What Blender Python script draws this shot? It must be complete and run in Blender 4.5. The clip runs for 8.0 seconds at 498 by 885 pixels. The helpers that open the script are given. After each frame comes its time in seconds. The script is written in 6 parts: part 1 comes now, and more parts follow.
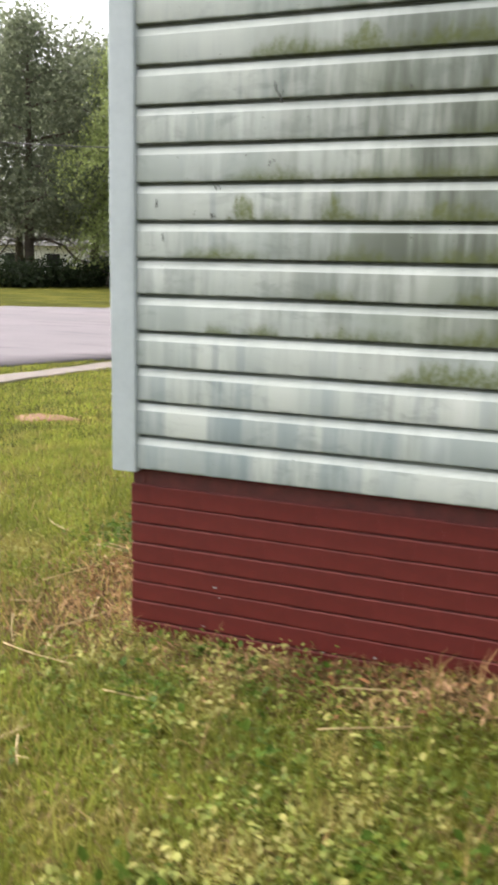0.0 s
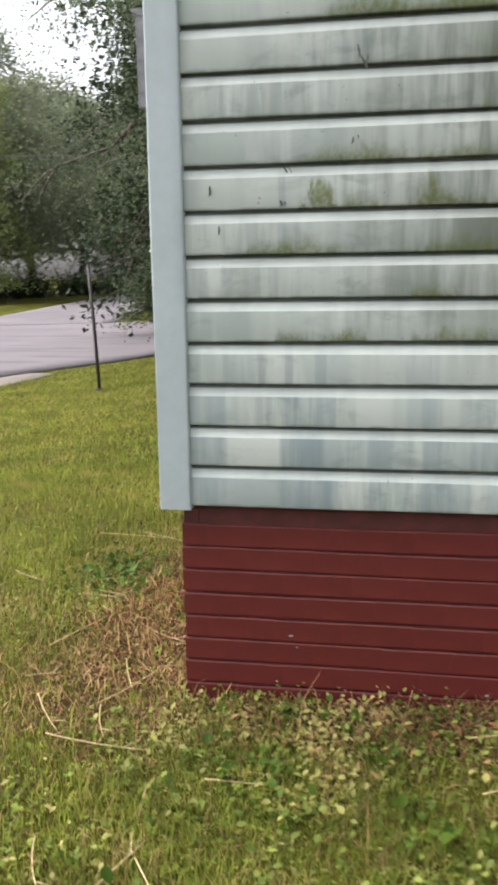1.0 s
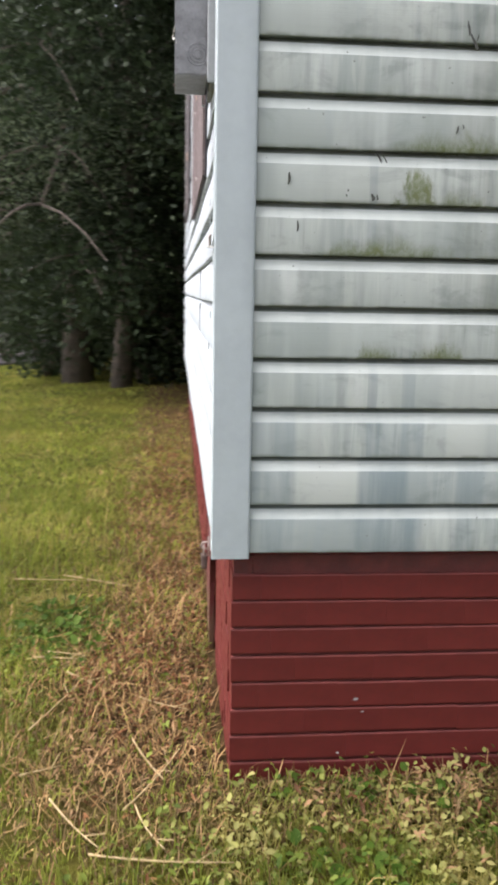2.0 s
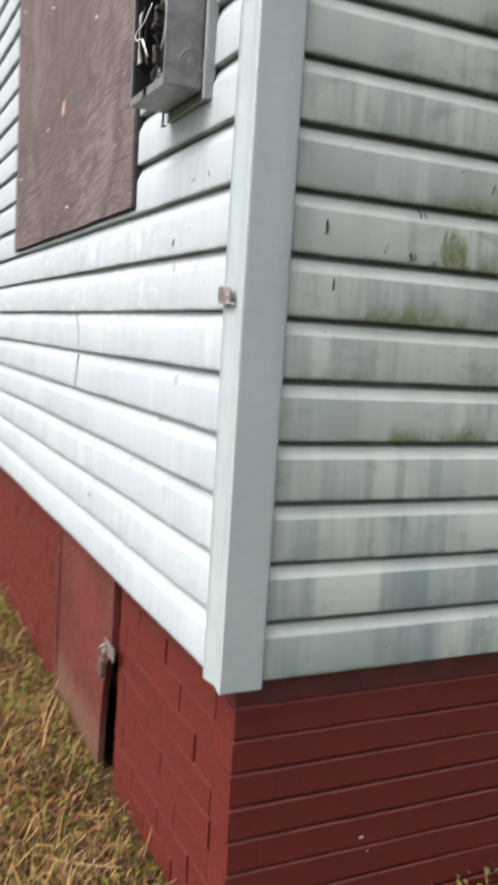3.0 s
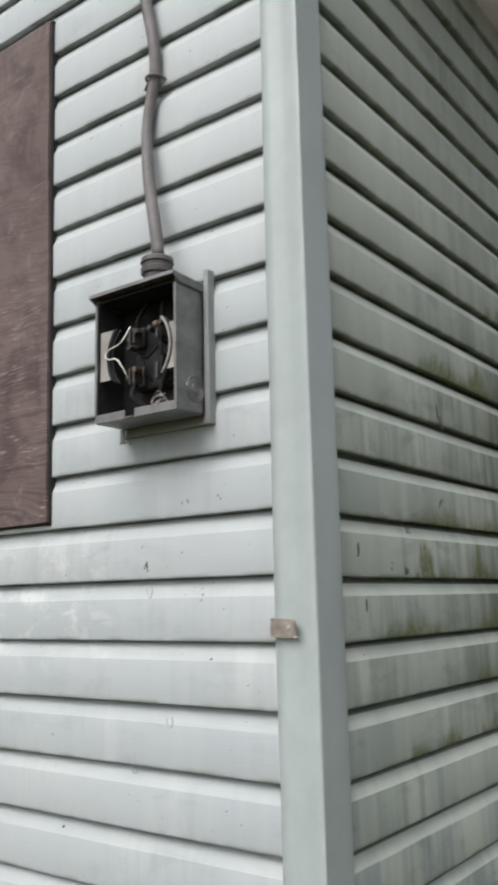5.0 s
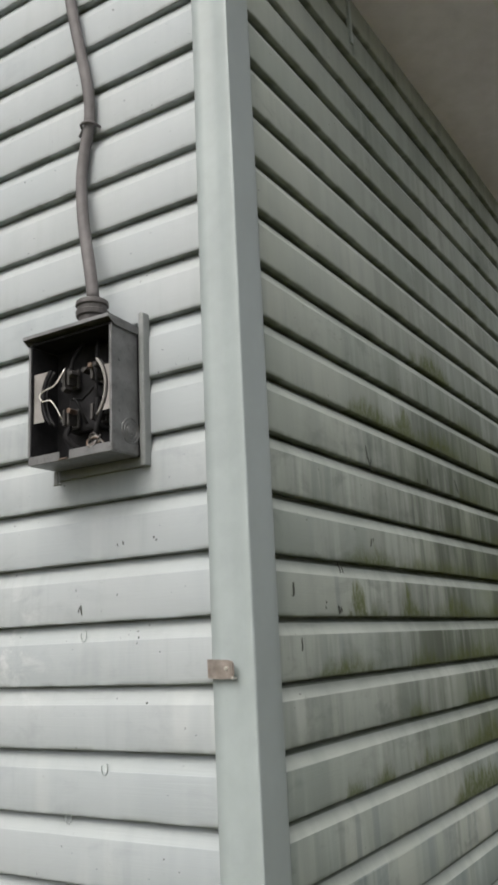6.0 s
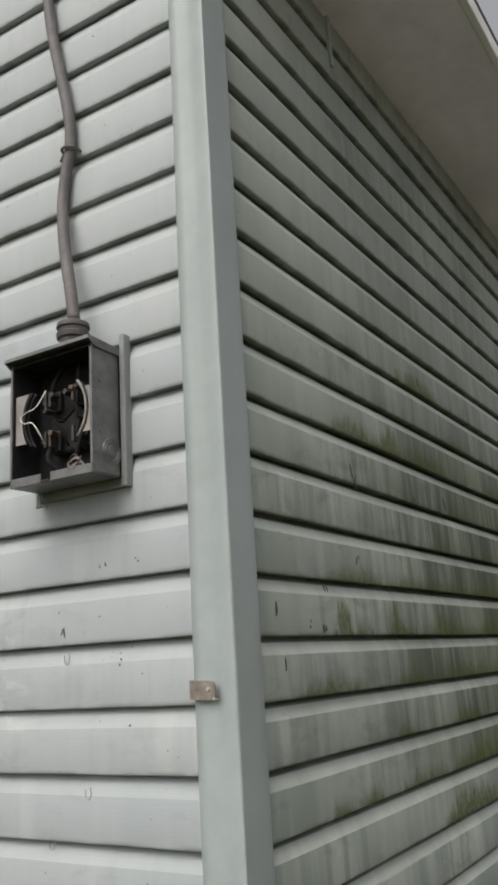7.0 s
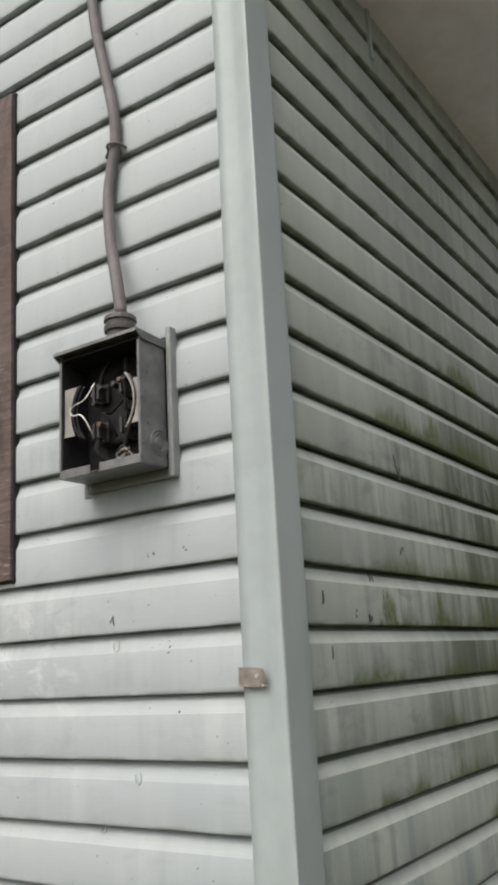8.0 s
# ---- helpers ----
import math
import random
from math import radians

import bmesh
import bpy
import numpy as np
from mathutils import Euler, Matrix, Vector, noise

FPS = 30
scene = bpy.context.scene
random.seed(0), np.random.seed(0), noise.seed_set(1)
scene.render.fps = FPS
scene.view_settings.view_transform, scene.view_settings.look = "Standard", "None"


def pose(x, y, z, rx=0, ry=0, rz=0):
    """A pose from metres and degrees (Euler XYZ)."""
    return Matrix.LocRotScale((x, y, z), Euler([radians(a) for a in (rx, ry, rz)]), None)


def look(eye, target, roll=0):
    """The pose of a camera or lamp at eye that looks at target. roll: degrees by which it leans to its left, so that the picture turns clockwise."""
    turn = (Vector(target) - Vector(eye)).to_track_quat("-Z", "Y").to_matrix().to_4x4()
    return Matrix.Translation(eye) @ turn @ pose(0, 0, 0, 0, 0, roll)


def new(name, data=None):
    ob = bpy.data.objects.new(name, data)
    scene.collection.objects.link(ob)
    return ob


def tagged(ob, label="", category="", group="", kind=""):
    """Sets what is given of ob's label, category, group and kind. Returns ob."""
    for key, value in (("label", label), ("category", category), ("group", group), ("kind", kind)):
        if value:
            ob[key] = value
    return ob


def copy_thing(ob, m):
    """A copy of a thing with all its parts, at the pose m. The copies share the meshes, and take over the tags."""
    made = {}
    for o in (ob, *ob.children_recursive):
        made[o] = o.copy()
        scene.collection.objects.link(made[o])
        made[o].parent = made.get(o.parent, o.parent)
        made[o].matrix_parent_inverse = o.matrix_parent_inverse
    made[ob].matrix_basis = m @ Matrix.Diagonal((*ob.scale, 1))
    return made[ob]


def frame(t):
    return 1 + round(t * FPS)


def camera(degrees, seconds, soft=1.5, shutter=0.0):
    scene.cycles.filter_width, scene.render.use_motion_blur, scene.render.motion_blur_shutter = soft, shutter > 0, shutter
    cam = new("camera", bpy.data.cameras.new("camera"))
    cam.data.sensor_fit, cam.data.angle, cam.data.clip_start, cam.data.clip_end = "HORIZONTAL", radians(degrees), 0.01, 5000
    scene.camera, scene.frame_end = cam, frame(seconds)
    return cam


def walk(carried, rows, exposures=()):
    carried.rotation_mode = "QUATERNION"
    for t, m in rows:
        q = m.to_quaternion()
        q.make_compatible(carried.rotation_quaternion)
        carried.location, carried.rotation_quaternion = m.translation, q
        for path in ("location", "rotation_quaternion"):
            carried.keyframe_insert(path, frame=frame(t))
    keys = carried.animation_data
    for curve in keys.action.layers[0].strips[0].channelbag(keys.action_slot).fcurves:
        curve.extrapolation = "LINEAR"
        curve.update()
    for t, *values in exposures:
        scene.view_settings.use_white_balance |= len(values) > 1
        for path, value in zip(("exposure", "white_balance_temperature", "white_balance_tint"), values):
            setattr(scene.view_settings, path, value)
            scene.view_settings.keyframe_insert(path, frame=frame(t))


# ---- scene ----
cam = camera(32.2, 8.0, soft=3.3, shutter=0.4)
PATH = [
    (0, (1.437, -2.465, 1.264), (0.731, -0.638, 0.863), 1.3),
    (0.5, (1.047, -2.361, 1.274), (0.368, -0.517, 0.899), -1.9),
    (1, (0.65, -2.277, 1.231), (0.311, -0.343, 0.849), -0.8),
    (1.2, (0.523, -2.169, 1.196), (0.209, -0.225, 0.844), -0.8),
    (2.3, (-0.296, -1.77, 1.198), (0.086, 0.165, 0.871), 2.1),
    (2.5, (-0.399, -1.606, 1.183), (0.089, 0.309, 0.877), 2.6),
    (3, (-0.634, -1.386, 1.237), (0.213, 0.41, 0.999), 3.6),
    (3.5, (-0.829, -1.202, 1.288), (0.287, 0.455, 1.378), 1.9),
    (4, (-0.951, -0.907, 1.351), (0.259, 0.655, 1.663), 0.2),
    (4.5, (-1.13, -0.801, 1.361), (0.297, 0.559, 1.696), 0.1),
    (5, (-1.242, -0.779, 1.359), (0.339, 0.392, 1.72), -1.3),
    (5.2, (-1.25, -0.781, 1.35), (0.366, 0.333, 1.737), -1.8),
    (6.3, (-1.268, -0.77, 1.353), (0.395, 0.238, 1.82), -2.8),
    (6.5, (-1.241, -0.801, 1.35), (0.409, 0.22, 1.834), -2.9),
    (7, (-1.25, -0.8, 1.349), (0.407, 0.202, 1.847), -3.4),
    (7.5, (-1.266, -0.786, 1.344), (0.381, 0.226, 1.859), -3.3),
    (8, (-1.272, -0.785, 1.332), (0.344, 0.283, 1.831), -3.1),
]
EXPOSURES = [(0.0, 1.86, 6550, 13), (0.5, 1.65, 6500, 13), (1.2, 1.62, 6350, 14), (2.3, 1.64, 6300, 18), (2.7, 1.44, 6350, 15), (3.0, 1.22, 6400, 14), (3.5, 0.98, 6500, 13), (4.0, 0.64, 6450, 12), (4.5, 0.31, 6400, 11), (5.0, 0.56, 6500, 11),
             (5.6, 0.50, 6600, 10), (6.4, 0.30, 6750, 11), (7.2, 0.23, 6750, 11), (8.0, 0.45, 6750, 11)]
STALKS = [(-0.43, 0.42, 72, 0.32, 0.06), (-0.14, 0.03, 63, 0.29, 0.06), (-0.16, 0.12, -67, 0.23, 0.06), (-0.13, 0.44, -34, 0.19, 0.06), (-0.44, 0.81, -9, 0.14, 0.06),
          (-0.41, 1.54, -17, 0.30, 0.06), (-0.42, 0.07, 33, 0.11, 0.06), (-0.38, 0.61, -38, 0.12, 0.06), (0.98, -0.36, 24, 0.26, 0.06), (0.95, -0.16, 12, 0.22, 0.04),
          (-0.12, -0.29, -9, 0.31, 0.06), (-0.15, -0.17, -68, 0.19, 0.15), (-0.32, -0.15, -54, 0.22, 0.10), (-0.47, 0.77, -2, 0.15, 0.06), (-0.59, 1.53, 1, 0.32, 0.06),
          (0.09, -0.76, 67, 0.20, 0.06), (0.16, -0.78, -55, 0.14, 0.06), (0.28, -0.41, 5, 0.16, 0.06), (-0.08, -0.78, -64, 0.20, 0.20), (-0.84, 0.93, -28, 0.20, 0.06)]
walk(cam, [(t, look(eye, target, roll)) for t, eye, target, roll in PATH], EXPOSURES)

# ---------------------------------------------------------------- light
SUN_AZ, SUN_EL = -91.0, 52.0
world = bpy.data.worlds.new("world")
scene.world = world
world.use_nodes = True
wt = world.node_tree
sky = wt.nodes.new("ShaderNodeTexSky")
sky.sky_type = "NISHITA"
sky.sun_disc = False
sky.sun_elevation = radians(SUN_EL)
sky.sun_rotation = radians(SUN_AZ)
sky.dust_density, sky.air_density, sky.ozone_density = 5.0, 1.0, 1.0
pale = wt.nodes.new("ShaderNodeHueSaturation")
pale.inputs["Saturation"].default_value = 0.22
wt.links.new(sky.outputs["Color"], pale.inputs["Color"])
wt.links.new(pale.outputs["Color"], wt.nodes["Background"].inputs["Color"])
wt.nodes["Background"].inputs["Strength"].default_value = 0.14

sun = new("sun", bpy.data.lights.new("sun", "SUN"))
sun.data.energy, sun.data.angle, sun.data.color = 1.15, radians(46), (1.0, 0.955, 0.89)
az, el = radians(SUN_AZ), radians(SUN_EL)
sun_way = Vector((math.sin(az) * math.cos(el), math.cos(az) * math.cos(el), math.sin(el)))
sun.matrix_world = look(sun_way * 30, (0, 0, 0))

# ---------------------------------------------------------------- plan
P, P_WEST, Z0, Z0_WEST = 0.1144, 0.1150, 0.5995, 0.601   # height of a siding course and foot of the siding, on each wall
TOP = 3.10                    # soffit
HOUSE_X, HOUSE_Y = 7.4, 6.2   # the house's size
SA, SB = 0.012, -0.001         # butt planes: y of the south siding, x of the west siding
POST_A, POST_B = 0.081, 0.089 # how far the corner post reaches along each wall
BRICK_A, BRICK_B = 0.040, 0.045
BRICK_H, BRICK_Z = 0.0698, 0.048


def ground_z(x, y):
    """Height of the lawn."""
    x, y = np.asarray(x, float), np.asarray(y, float)
    z = 0.075 * np.clip((x - 0.45) / 0.9, 0, 1) ** 1.3 * np.exp(-((y - 0.05) / 0.45) ** 2)
    z = z - 0.04 * np.exp(-((x + 0.1) / 0.5) ** 2 - ((y - 1.1) / 0.9) ** 2)
    z = z + 0.10 * np.clip((y - 2.4) / 4.0, 0, 1) * np.exp(-(x / 2.2) ** 2)
    far = np.clip((np.hypot(x, y) - 3.0) / 8.0, 0, 1)
    z = z - 0.16 * far * np.clip(-x / 4.0, 0, 1)
    near = np.clip(1.4 - np.hypot(x, y) / 25, 0, 1)
    z = z + near * (0.012 * np.sin(2.1 * x + 0.7) * np.sin(1.7 * y) + 0.006 * np.sin(6.3 * x + 2.2 * y) * np.cos(5.1 * y - 1.3 * x))
    return z


# ---------------------------------------------------------------- materials
def shader(name):
    m = bpy.data.materials.new(name)
    m.use_nodes = True
    t = m.node_tree
    return m, t, t.nodes["Principled BSDF"]


def nd(t, kind, **sets):
    n = t.nodes.new("ShaderNode" + kind)
    for key, value in sets.items():
        if key == "op":
            n.operation = value
        elif key == "blend":
            n.blend_type = value
        elif key == "dims":
            n.noise_dimensions = value
        else:
            n.inputs[key].default_value = value
    return n


def put(t, value, socket):
    """Link a socket, or set a plain value."""
    if isinstance(value, bpy.types.NodeSocket):
        t.links.new(value, socket)
    else:
        socket.default_value = value


def mth(t, op, a, b=0.0, c=None, clamp=False):
    n = nd(t, "Math", op=op)
    n.use_clamp = clamp
    put(t, a, n.inputs[0])
    put(t, b, n.inputs[1])
    if c is not None:
        put(t, c, n.inputs[2])
    return n.outputs[0]


def ramp(t, value, lo, hi, a=0.0, b=1.0):
    n = nd(t, "MapRange")
    n.interpolation_type = "SMOOTHSTEP"
    put(t, value, n.inputs["Value"])
    for key, v in (("From Min", lo), ("From Max", hi), ("To Min", a), ("To Max", b)):
        put(t, v, n.inputs[key])
    return n.outputs["Result"]


def mix(t, fac, a, b, blend="MIX"):
    n = nd(t, "Mix")
    n.data_type, n.blend_type = "RGBA", blend
    put(t, fac, n.inputs["Factor"])
    put(t, (*a, 1) if isinstance(a, tuple) else a, n.inputs["A"])
    put(t, (*b, 1) if isinstance(b, tuple) else b, n.inputs["B"])
    return n.outputs["Result"]


def place(t, scale=(1, 1, 1)):
    c = nd(t, "TexCoord")
    m = nd(t, "Mapping")
    t.links.new(c.outputs["Object"], m.inputs["Vector"])
    m.inputs["Scale"].default_value = scale
    return m.outputs["Vector"]


def noise_of(t, vec, scale, detail=4.0, rough=0.55, distort=0.0):
    n = nd(t, "TexNoise", Scale=scale, Detail=detail, Roughness=rough, Distortion=distort)
    put(t, vec, n.inputs["Vector"])
    return n.outputs["Fac"]


def bump(t, bsdf, height, strength, distance=0.002):
    b = nd(t, "Bump", Strength=strength, Distance=distance)
    put(t, height, b.inputs["Height"])
    t.links.new(b.outputs["Normal"], bsdf.inputs["Normal"])


def siding_material(name, along, algae):
    """Weathered vinyl siding; along: 0 runs with x, 1 with y. algae: how green and streaked it is."""
    m, t, b = shader(name)
    pos = nd(t, "SeparateXYZ")
    t.links.new(nd(t, "TexCoord").outputs["Object"], pos.inputs[0])
    u, z = pos.outputs[along], pos.outputs[2]
    foot_z, pitch = (Z0_WEST, P_WEST) if along else (Z0, P)
    level = mth(t, "DIVIDE", mth(t, "SUBTRACT", z, foot_z - 0.004), pitch)
    row, v = mth(t, "FLOOR", level), mth(t, "FRACT", level)

    def grid(su, srow, sz):
        c = nd(t, "CombineXYZ")
        put(t, mth(t, "MULTIPLY", u, su), c.inputs[0])
        put(t, mth(t, "MULTIPLY", row, srow), c.inputs[1])
        put(t, mth(t, "MULTIPLY", z, sz), c.inputs[2])
        return c.outputs[0]

    if algae > 0.5:
        base, dim, light = (0.312, 0.348, 0.318), (0.192, 0.228, 0.212), (0.400, 0.422, 0.380)
    else:
        base, dim, light = (0.335, 0.370, 0.384), (0.262, 0.298, 0.315), (0.395, 0.418, 0.424)
    wide = noise_of(t, grid(1.3, 1.9, 1.1), 1.0, 3)
    col = mix(t, ramp(t, wide, 0.35, 0.68, 0.0, 0.55), base, light)
    bands = noise_of(t, grid(4.6, 5.7, 0.5), 1.0, 2, 0.45)
    col = mix(t, ramp(t, bands, 0.47, 0.60, 0.0, mth(t, "MULTIPLY", ramp(t, z, 1.6, 2.2, 1.0, 0.4), 0.45 * min(1, 0.3 + algae))), col, dim)
    fine = noise_of(t, grid(34, 3.1, 3.0), 1.0, 4, 0.6)
    col = mix(t, ramp(t, mth(t, "MULTIPLY", fine, ramp(t, wide, 0.36, 0.62, 0.55, 1.1)), 0.50, 0.74, 0.0, mth(t, "MULTIPLY", ramp(t, z, 1.6, 2.2, 1.0, 0.35), 0.25 + 0.35 * algae)), col, (0.27, 0.31, 0.30))
    where = mth(t, "SUBTRACT", noise_of(t, grid(2.2, 2.7, 0.4), 1.0, 3, 0.5), ramp(t, z, 1.65, 2.15, 0.0, 0.12))
    smudge = noise_of(t, grid(9, 4.7, 16), 1.0, 5, 0.62, 0.6)
    col = mix(t, mth(t, "MULTIPLY", ramp(t, smudge, 0.48, 0.68), ramp(t, where, 0.36, 0.60, 0.04, 0.14 + 0.26 * algae)), col, tuple(c * 0.6 for c in dim))
    drips = noise_of(t, grid(44, 5.3, 4.0), 1.0, 3, 0.55, 0.4)
    col = mix(t, mth(t, "MULTIPLY", ramp(t, drips, 0.46, 0.70), ramp(t, where, 0.49, 0.64, 0.0, 0.10 + 0.30 * algae)), col, tuple(c * 0.65 for c in dim))
    col = mix(t, mth(t, "MULTIPLY", ramp(t, drips, 0.36, 0.46, 1.0, 0.0), ramp(t, where, 0.46, 0.62, 0.0, 0.10 + 0.25 * algae)), col, light)
    chalk = noise_of(t, grid(9, 8.3, 1.4), 1.0, 3, 0.6)
    col = mix(t, ramp(t, chalk, 0.54, 0.78, 0.0, mth(t, "MULTIPLY", ramp(t, z, 1.6, 2.2, 1.0, 0.3), 0.12 + 0.18 * algae)), col, (0.70, 0.72, 0.69))
    foot = ramp(t, v, 0.0, 0.55, 1.0, 0.0)
    if algae < 0.5:
        # powdery white patches below the boarded window
        zone = mth(t, "MULTIPLY", ramp(t, mth(t, "ABSOLUTE", mth(t, "SUBTRACT", z, 1.36)), 0.06, 0.16, 1.0, 0.0), ramp(t, u, 0.42, 0.60))
        powder = noise_of(t, grid(13, 6.3, 14), 1.0, 5, 0.65, 0.5)
        col = mix(t, mth(t, "MULTIPLY", zone, ramp(t, powder, 0.50, 0.66, 0.0, 0.28)), col, (0.74, 0.76, 0.75))
    if algae > 0.5:
        # wiped and rain-washed blocks on the lowest courses
        low_ = ramp(t, z, 0.86, 1.14, 1.0, 0.0)
        blocks = noise_of(t, grid(6.2, 7.7, 0.2), 1.0, 2, 0.45)
        col = mix(t, mth(t, "MULTIPLY", low_, ramp(t, blocks, 0.51, 0.55, 0.0, 0.28)), col, (0.165, 0.208, 0.215))
        col = mix(t, mth(t, "MULTIPLY", low_, ramp(t, blocks, 0.39, 0.44, 0.4, 0.0)), col, (0.43, 0.455, 0.41))
        # damp, unwashed lengths: course, middle, half length, strength
        damp = 0.0
        for k, u0, half, much in ((0, 0.130, 0.055, 0.6), (0, 0.405, 0.085, 0.75), (0, 0.78, 0.07, 0.55), (1, 0.132, 0.052, 0.5), (1, 0.395, 0.063, 0.85), (1, 0.606, 0.037, 0.65), (1, 0.742, 0.027, 0.6), (1, 0.92, 0.05, 0.6),
                                  (2, 0.160, 0.024, 0.4), (2, 0.365, 0.018, 0.55), (2, 0.46, 0.030, 0.55), (2, 0.74, 0.03, 0.4), (3, 0.36, 0.012, 0.5), (3, 0.445, 0.016, 0.45), (7, 0.345, 0.010, 0.45), (6, 0.345, 0.011, 0.4)):
            on = mth(t, "LESS_THAN", mth(t, "ABSOLUTE", mth(t, "SUBTRACT", row, float(k))), 0.5)
            ragged = mth(t, "ADD", u, mth(t, "MULTIPLY", mth(t, "SUBTRACT", fine, 0.5), 0.02))
            damp = mth(t, "MAXIMUM", damp, mth(t, "MULTIPLY", on, ramp(t, mth(t, "ABSOLUTE", mth(t, "SUBTRACT", ragged, u0)), half * 0.75, half * 1.1, much, 0.0)))
        col = mix(t, mth(t, "MULTIPLY", damp, ramp(t, fine, 0.35, 0.65, 1.0, 0.6)), col, (0.150, 0.192, 0.198))
    # sky light caught by each ledge, painted in as a pale chalky band
    ledge_light = mth(t, "MULTIPLY", ramp(t, v, 0.705, 0.725), ramp(t, v, 0.90, 0.92, 1.0, 0.0))
    off_ledge = ramp(t, ledge_light, 0.0, 1.0, 1.0, 0.3)
    col = mix(t, mth(t, "MULTIPLY", ledge_light, ramp(t, chalk, 0.30, 0.60, 0.48 * algae, 0.70 * algae)), col, (0.50, 0.54, 0.50))
    if algae > 0.5:
        zone = mth(t, "MULTIPLY", ramp(t, z, 0.86, 1.12), ramp(t, z, 1.75, 2.35, 1.0, 0.25))
        zone = mth(t, "MULTIPLY", zone, ramp(t, u, 0.12, 1.6, 0.25, 1.0))
        lumps = noise_of(t, grid(4.2, 3.7, 0.6), 1.0, 5, 0.62)
        spikes = noise_of(t, grid(26, 2.3, 9.0), 1.0, 6, 0.72, 0.5)
        # growth creeping up from the laps: course, middle, half width, height
        wander = mth(t, "MULTIPLY", mth(t, "SUBTRACT", noise_of(t, grid(15, 5.3, 11), 1.0, 5, 0.65), 0.5), 0.26)
        cover = mth(t, "MULTIPLY", ramp(t, lumps, 0.47, 0.72, 0.0, 0.55), mth(t, "MULTIPLY", zone, ramp(t, u, 0.75, 1.9, 0.12, 1.0)))
        for k, u0, half, high in ((8, 0.55, 0.20, 0.36), (8, 0.95, 0.45, 0.36), (7, 0.46, 0.075, 0.85), (7, 0.52, 0.10, 0.34), (7, 0.735, 0.085, 0.66), (7, 0.84, 0.08, 0.26), (7, 1.06, 0.2, 0.5), (6, 0.38, 0.20, 0.34), (6, 0.80, 0.18, 0.34), (6, 1.25, 0.3, 0.5),
                                  (5, 0.76, 0.10, 0.28), (5, 1.18, 0.2, 0.42), (4, 0.37, 0.05, 0.34), (4, 0.51, 0.08, 0.36), (4, 0.84, 0.22, 0.45), (4, 1.28, 0.3, 0.6), (3, 1.15, 0.26, 0.8),
                                  (8, 1.55, 0.5, 0.36), (7, 1.45, 0.5, 0.42), (6, 1.10, 0.22, 0.30), (6, 1.65, 0.5, 0.42), (4, 1.75, 0.4, 0.5), (11, 0.62, 0.20, 0.42), (11, 0.78, 0.09, 0.75), (11, 1.05, 0.2, 0.5), (13, 1.07, 0.16, 0.55)):
            on = mth(t, "LESS_THAN", mth(t, "ABSOLUTE", mth(t, "SUBTRACT", row, float(k))), 0.5)
            side = ramp(t, mth(t, "ADD", mth(t, "ABSOLUTE", mth(t, "SUBTRACT", u, u0)), wander), half * 0.05, half * 1.25, high, 0.0)
            cover = mth(t, "MAXIMUM", cover, mth(t, "MULTIPLY", on, side))
        cover = mth(t, "MAXIMUM", cover, mth(t, "MULTIPLY", zone, ramp(t, lumps, 0.40, 0.58, 0.0, 0.20)))
        cover = mth(t, "MULTIPLY", cover, mth(t, "MULTIPLY", ramp(t, spikes, 0.34, 0.70, 0.38, 1.02), ramp(t, lumps, 0.32, 0.62, 0.55, 1.2)))
        mottle = noise_of(t, grid(75, 5.1, 60), 1.0, 4, 0.7)
        green = mth(t, "MULTIPLY", mth(t, "MULTIPLY", ramp(t, mth(t, "SUBTRACT", cover, v), -0.22, 0.24), ramp(t, cover, 0.02, 0.14)), ramp(t, mottle, 0.32, 0.60, 0.55, 1.0))
        film_ = mth(t, "MULTIPLY", ramp(t, mth(t, "MULTIPLY", zone, noise_of(t, grid(2.1, 0.9, 1.6), 1.0, 3)), 0.22, 0.50, 0.0, 0.75), ramp(t, u, 0.25, 1.5, 0.25, 1.0))
        col = mix(t, mth(t, "MULTIPLY", film_, off_ledge), col, (0.190, 0.220, 0.148))
        grime = mth(t, "MULTIPLY", mth(t, "MULTIPLY", ramp(t, u, 0.30, 1.0, 0.12, 1.0), mth(t, "MULTIPLY", ramp(t, z, 0.90, 1.2), ramp(t, z, 1.70, 2.30, 1.0, 0.35))), ramp(t, mth(t, "ADD", mth(t, "MULTIPLY", lumps, 0.7), mth(t, "MULTIPLY", fine, 0.3)), 0.40, 0.60, 0.2, 1.0))
        col = mix(t, mth(t, "MULTIPLY", mth(t, "MULTIPLY", grime, off_ledge), 0.95), col, (0.082, 0.094, 0.074))
        col = mix(t, mth(t, "MULTIPLY", green, 0.88), col, mix(t, spikes, (0.045, 0.058, 0.014), (0.130, 0.152, 0.055)))
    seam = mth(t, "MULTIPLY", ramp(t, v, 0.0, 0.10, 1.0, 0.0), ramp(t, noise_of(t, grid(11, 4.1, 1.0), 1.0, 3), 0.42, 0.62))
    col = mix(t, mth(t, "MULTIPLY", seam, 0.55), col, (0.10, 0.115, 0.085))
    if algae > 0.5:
        # shade under the laps painted in dark, mottled and tinted like mildew
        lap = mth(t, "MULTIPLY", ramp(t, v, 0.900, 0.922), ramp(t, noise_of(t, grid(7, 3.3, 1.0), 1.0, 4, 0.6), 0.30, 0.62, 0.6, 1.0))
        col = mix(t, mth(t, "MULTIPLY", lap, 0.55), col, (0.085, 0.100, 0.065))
    specks = noise_of(t, place(t, (1, 1, 1)), 95, 2, 0.5)
    col = mix(t, ramp(t, specks, 0.735, 0.77, 0.0, 0.75), col, (0.07, 0.07, 0.06))
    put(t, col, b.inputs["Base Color"])
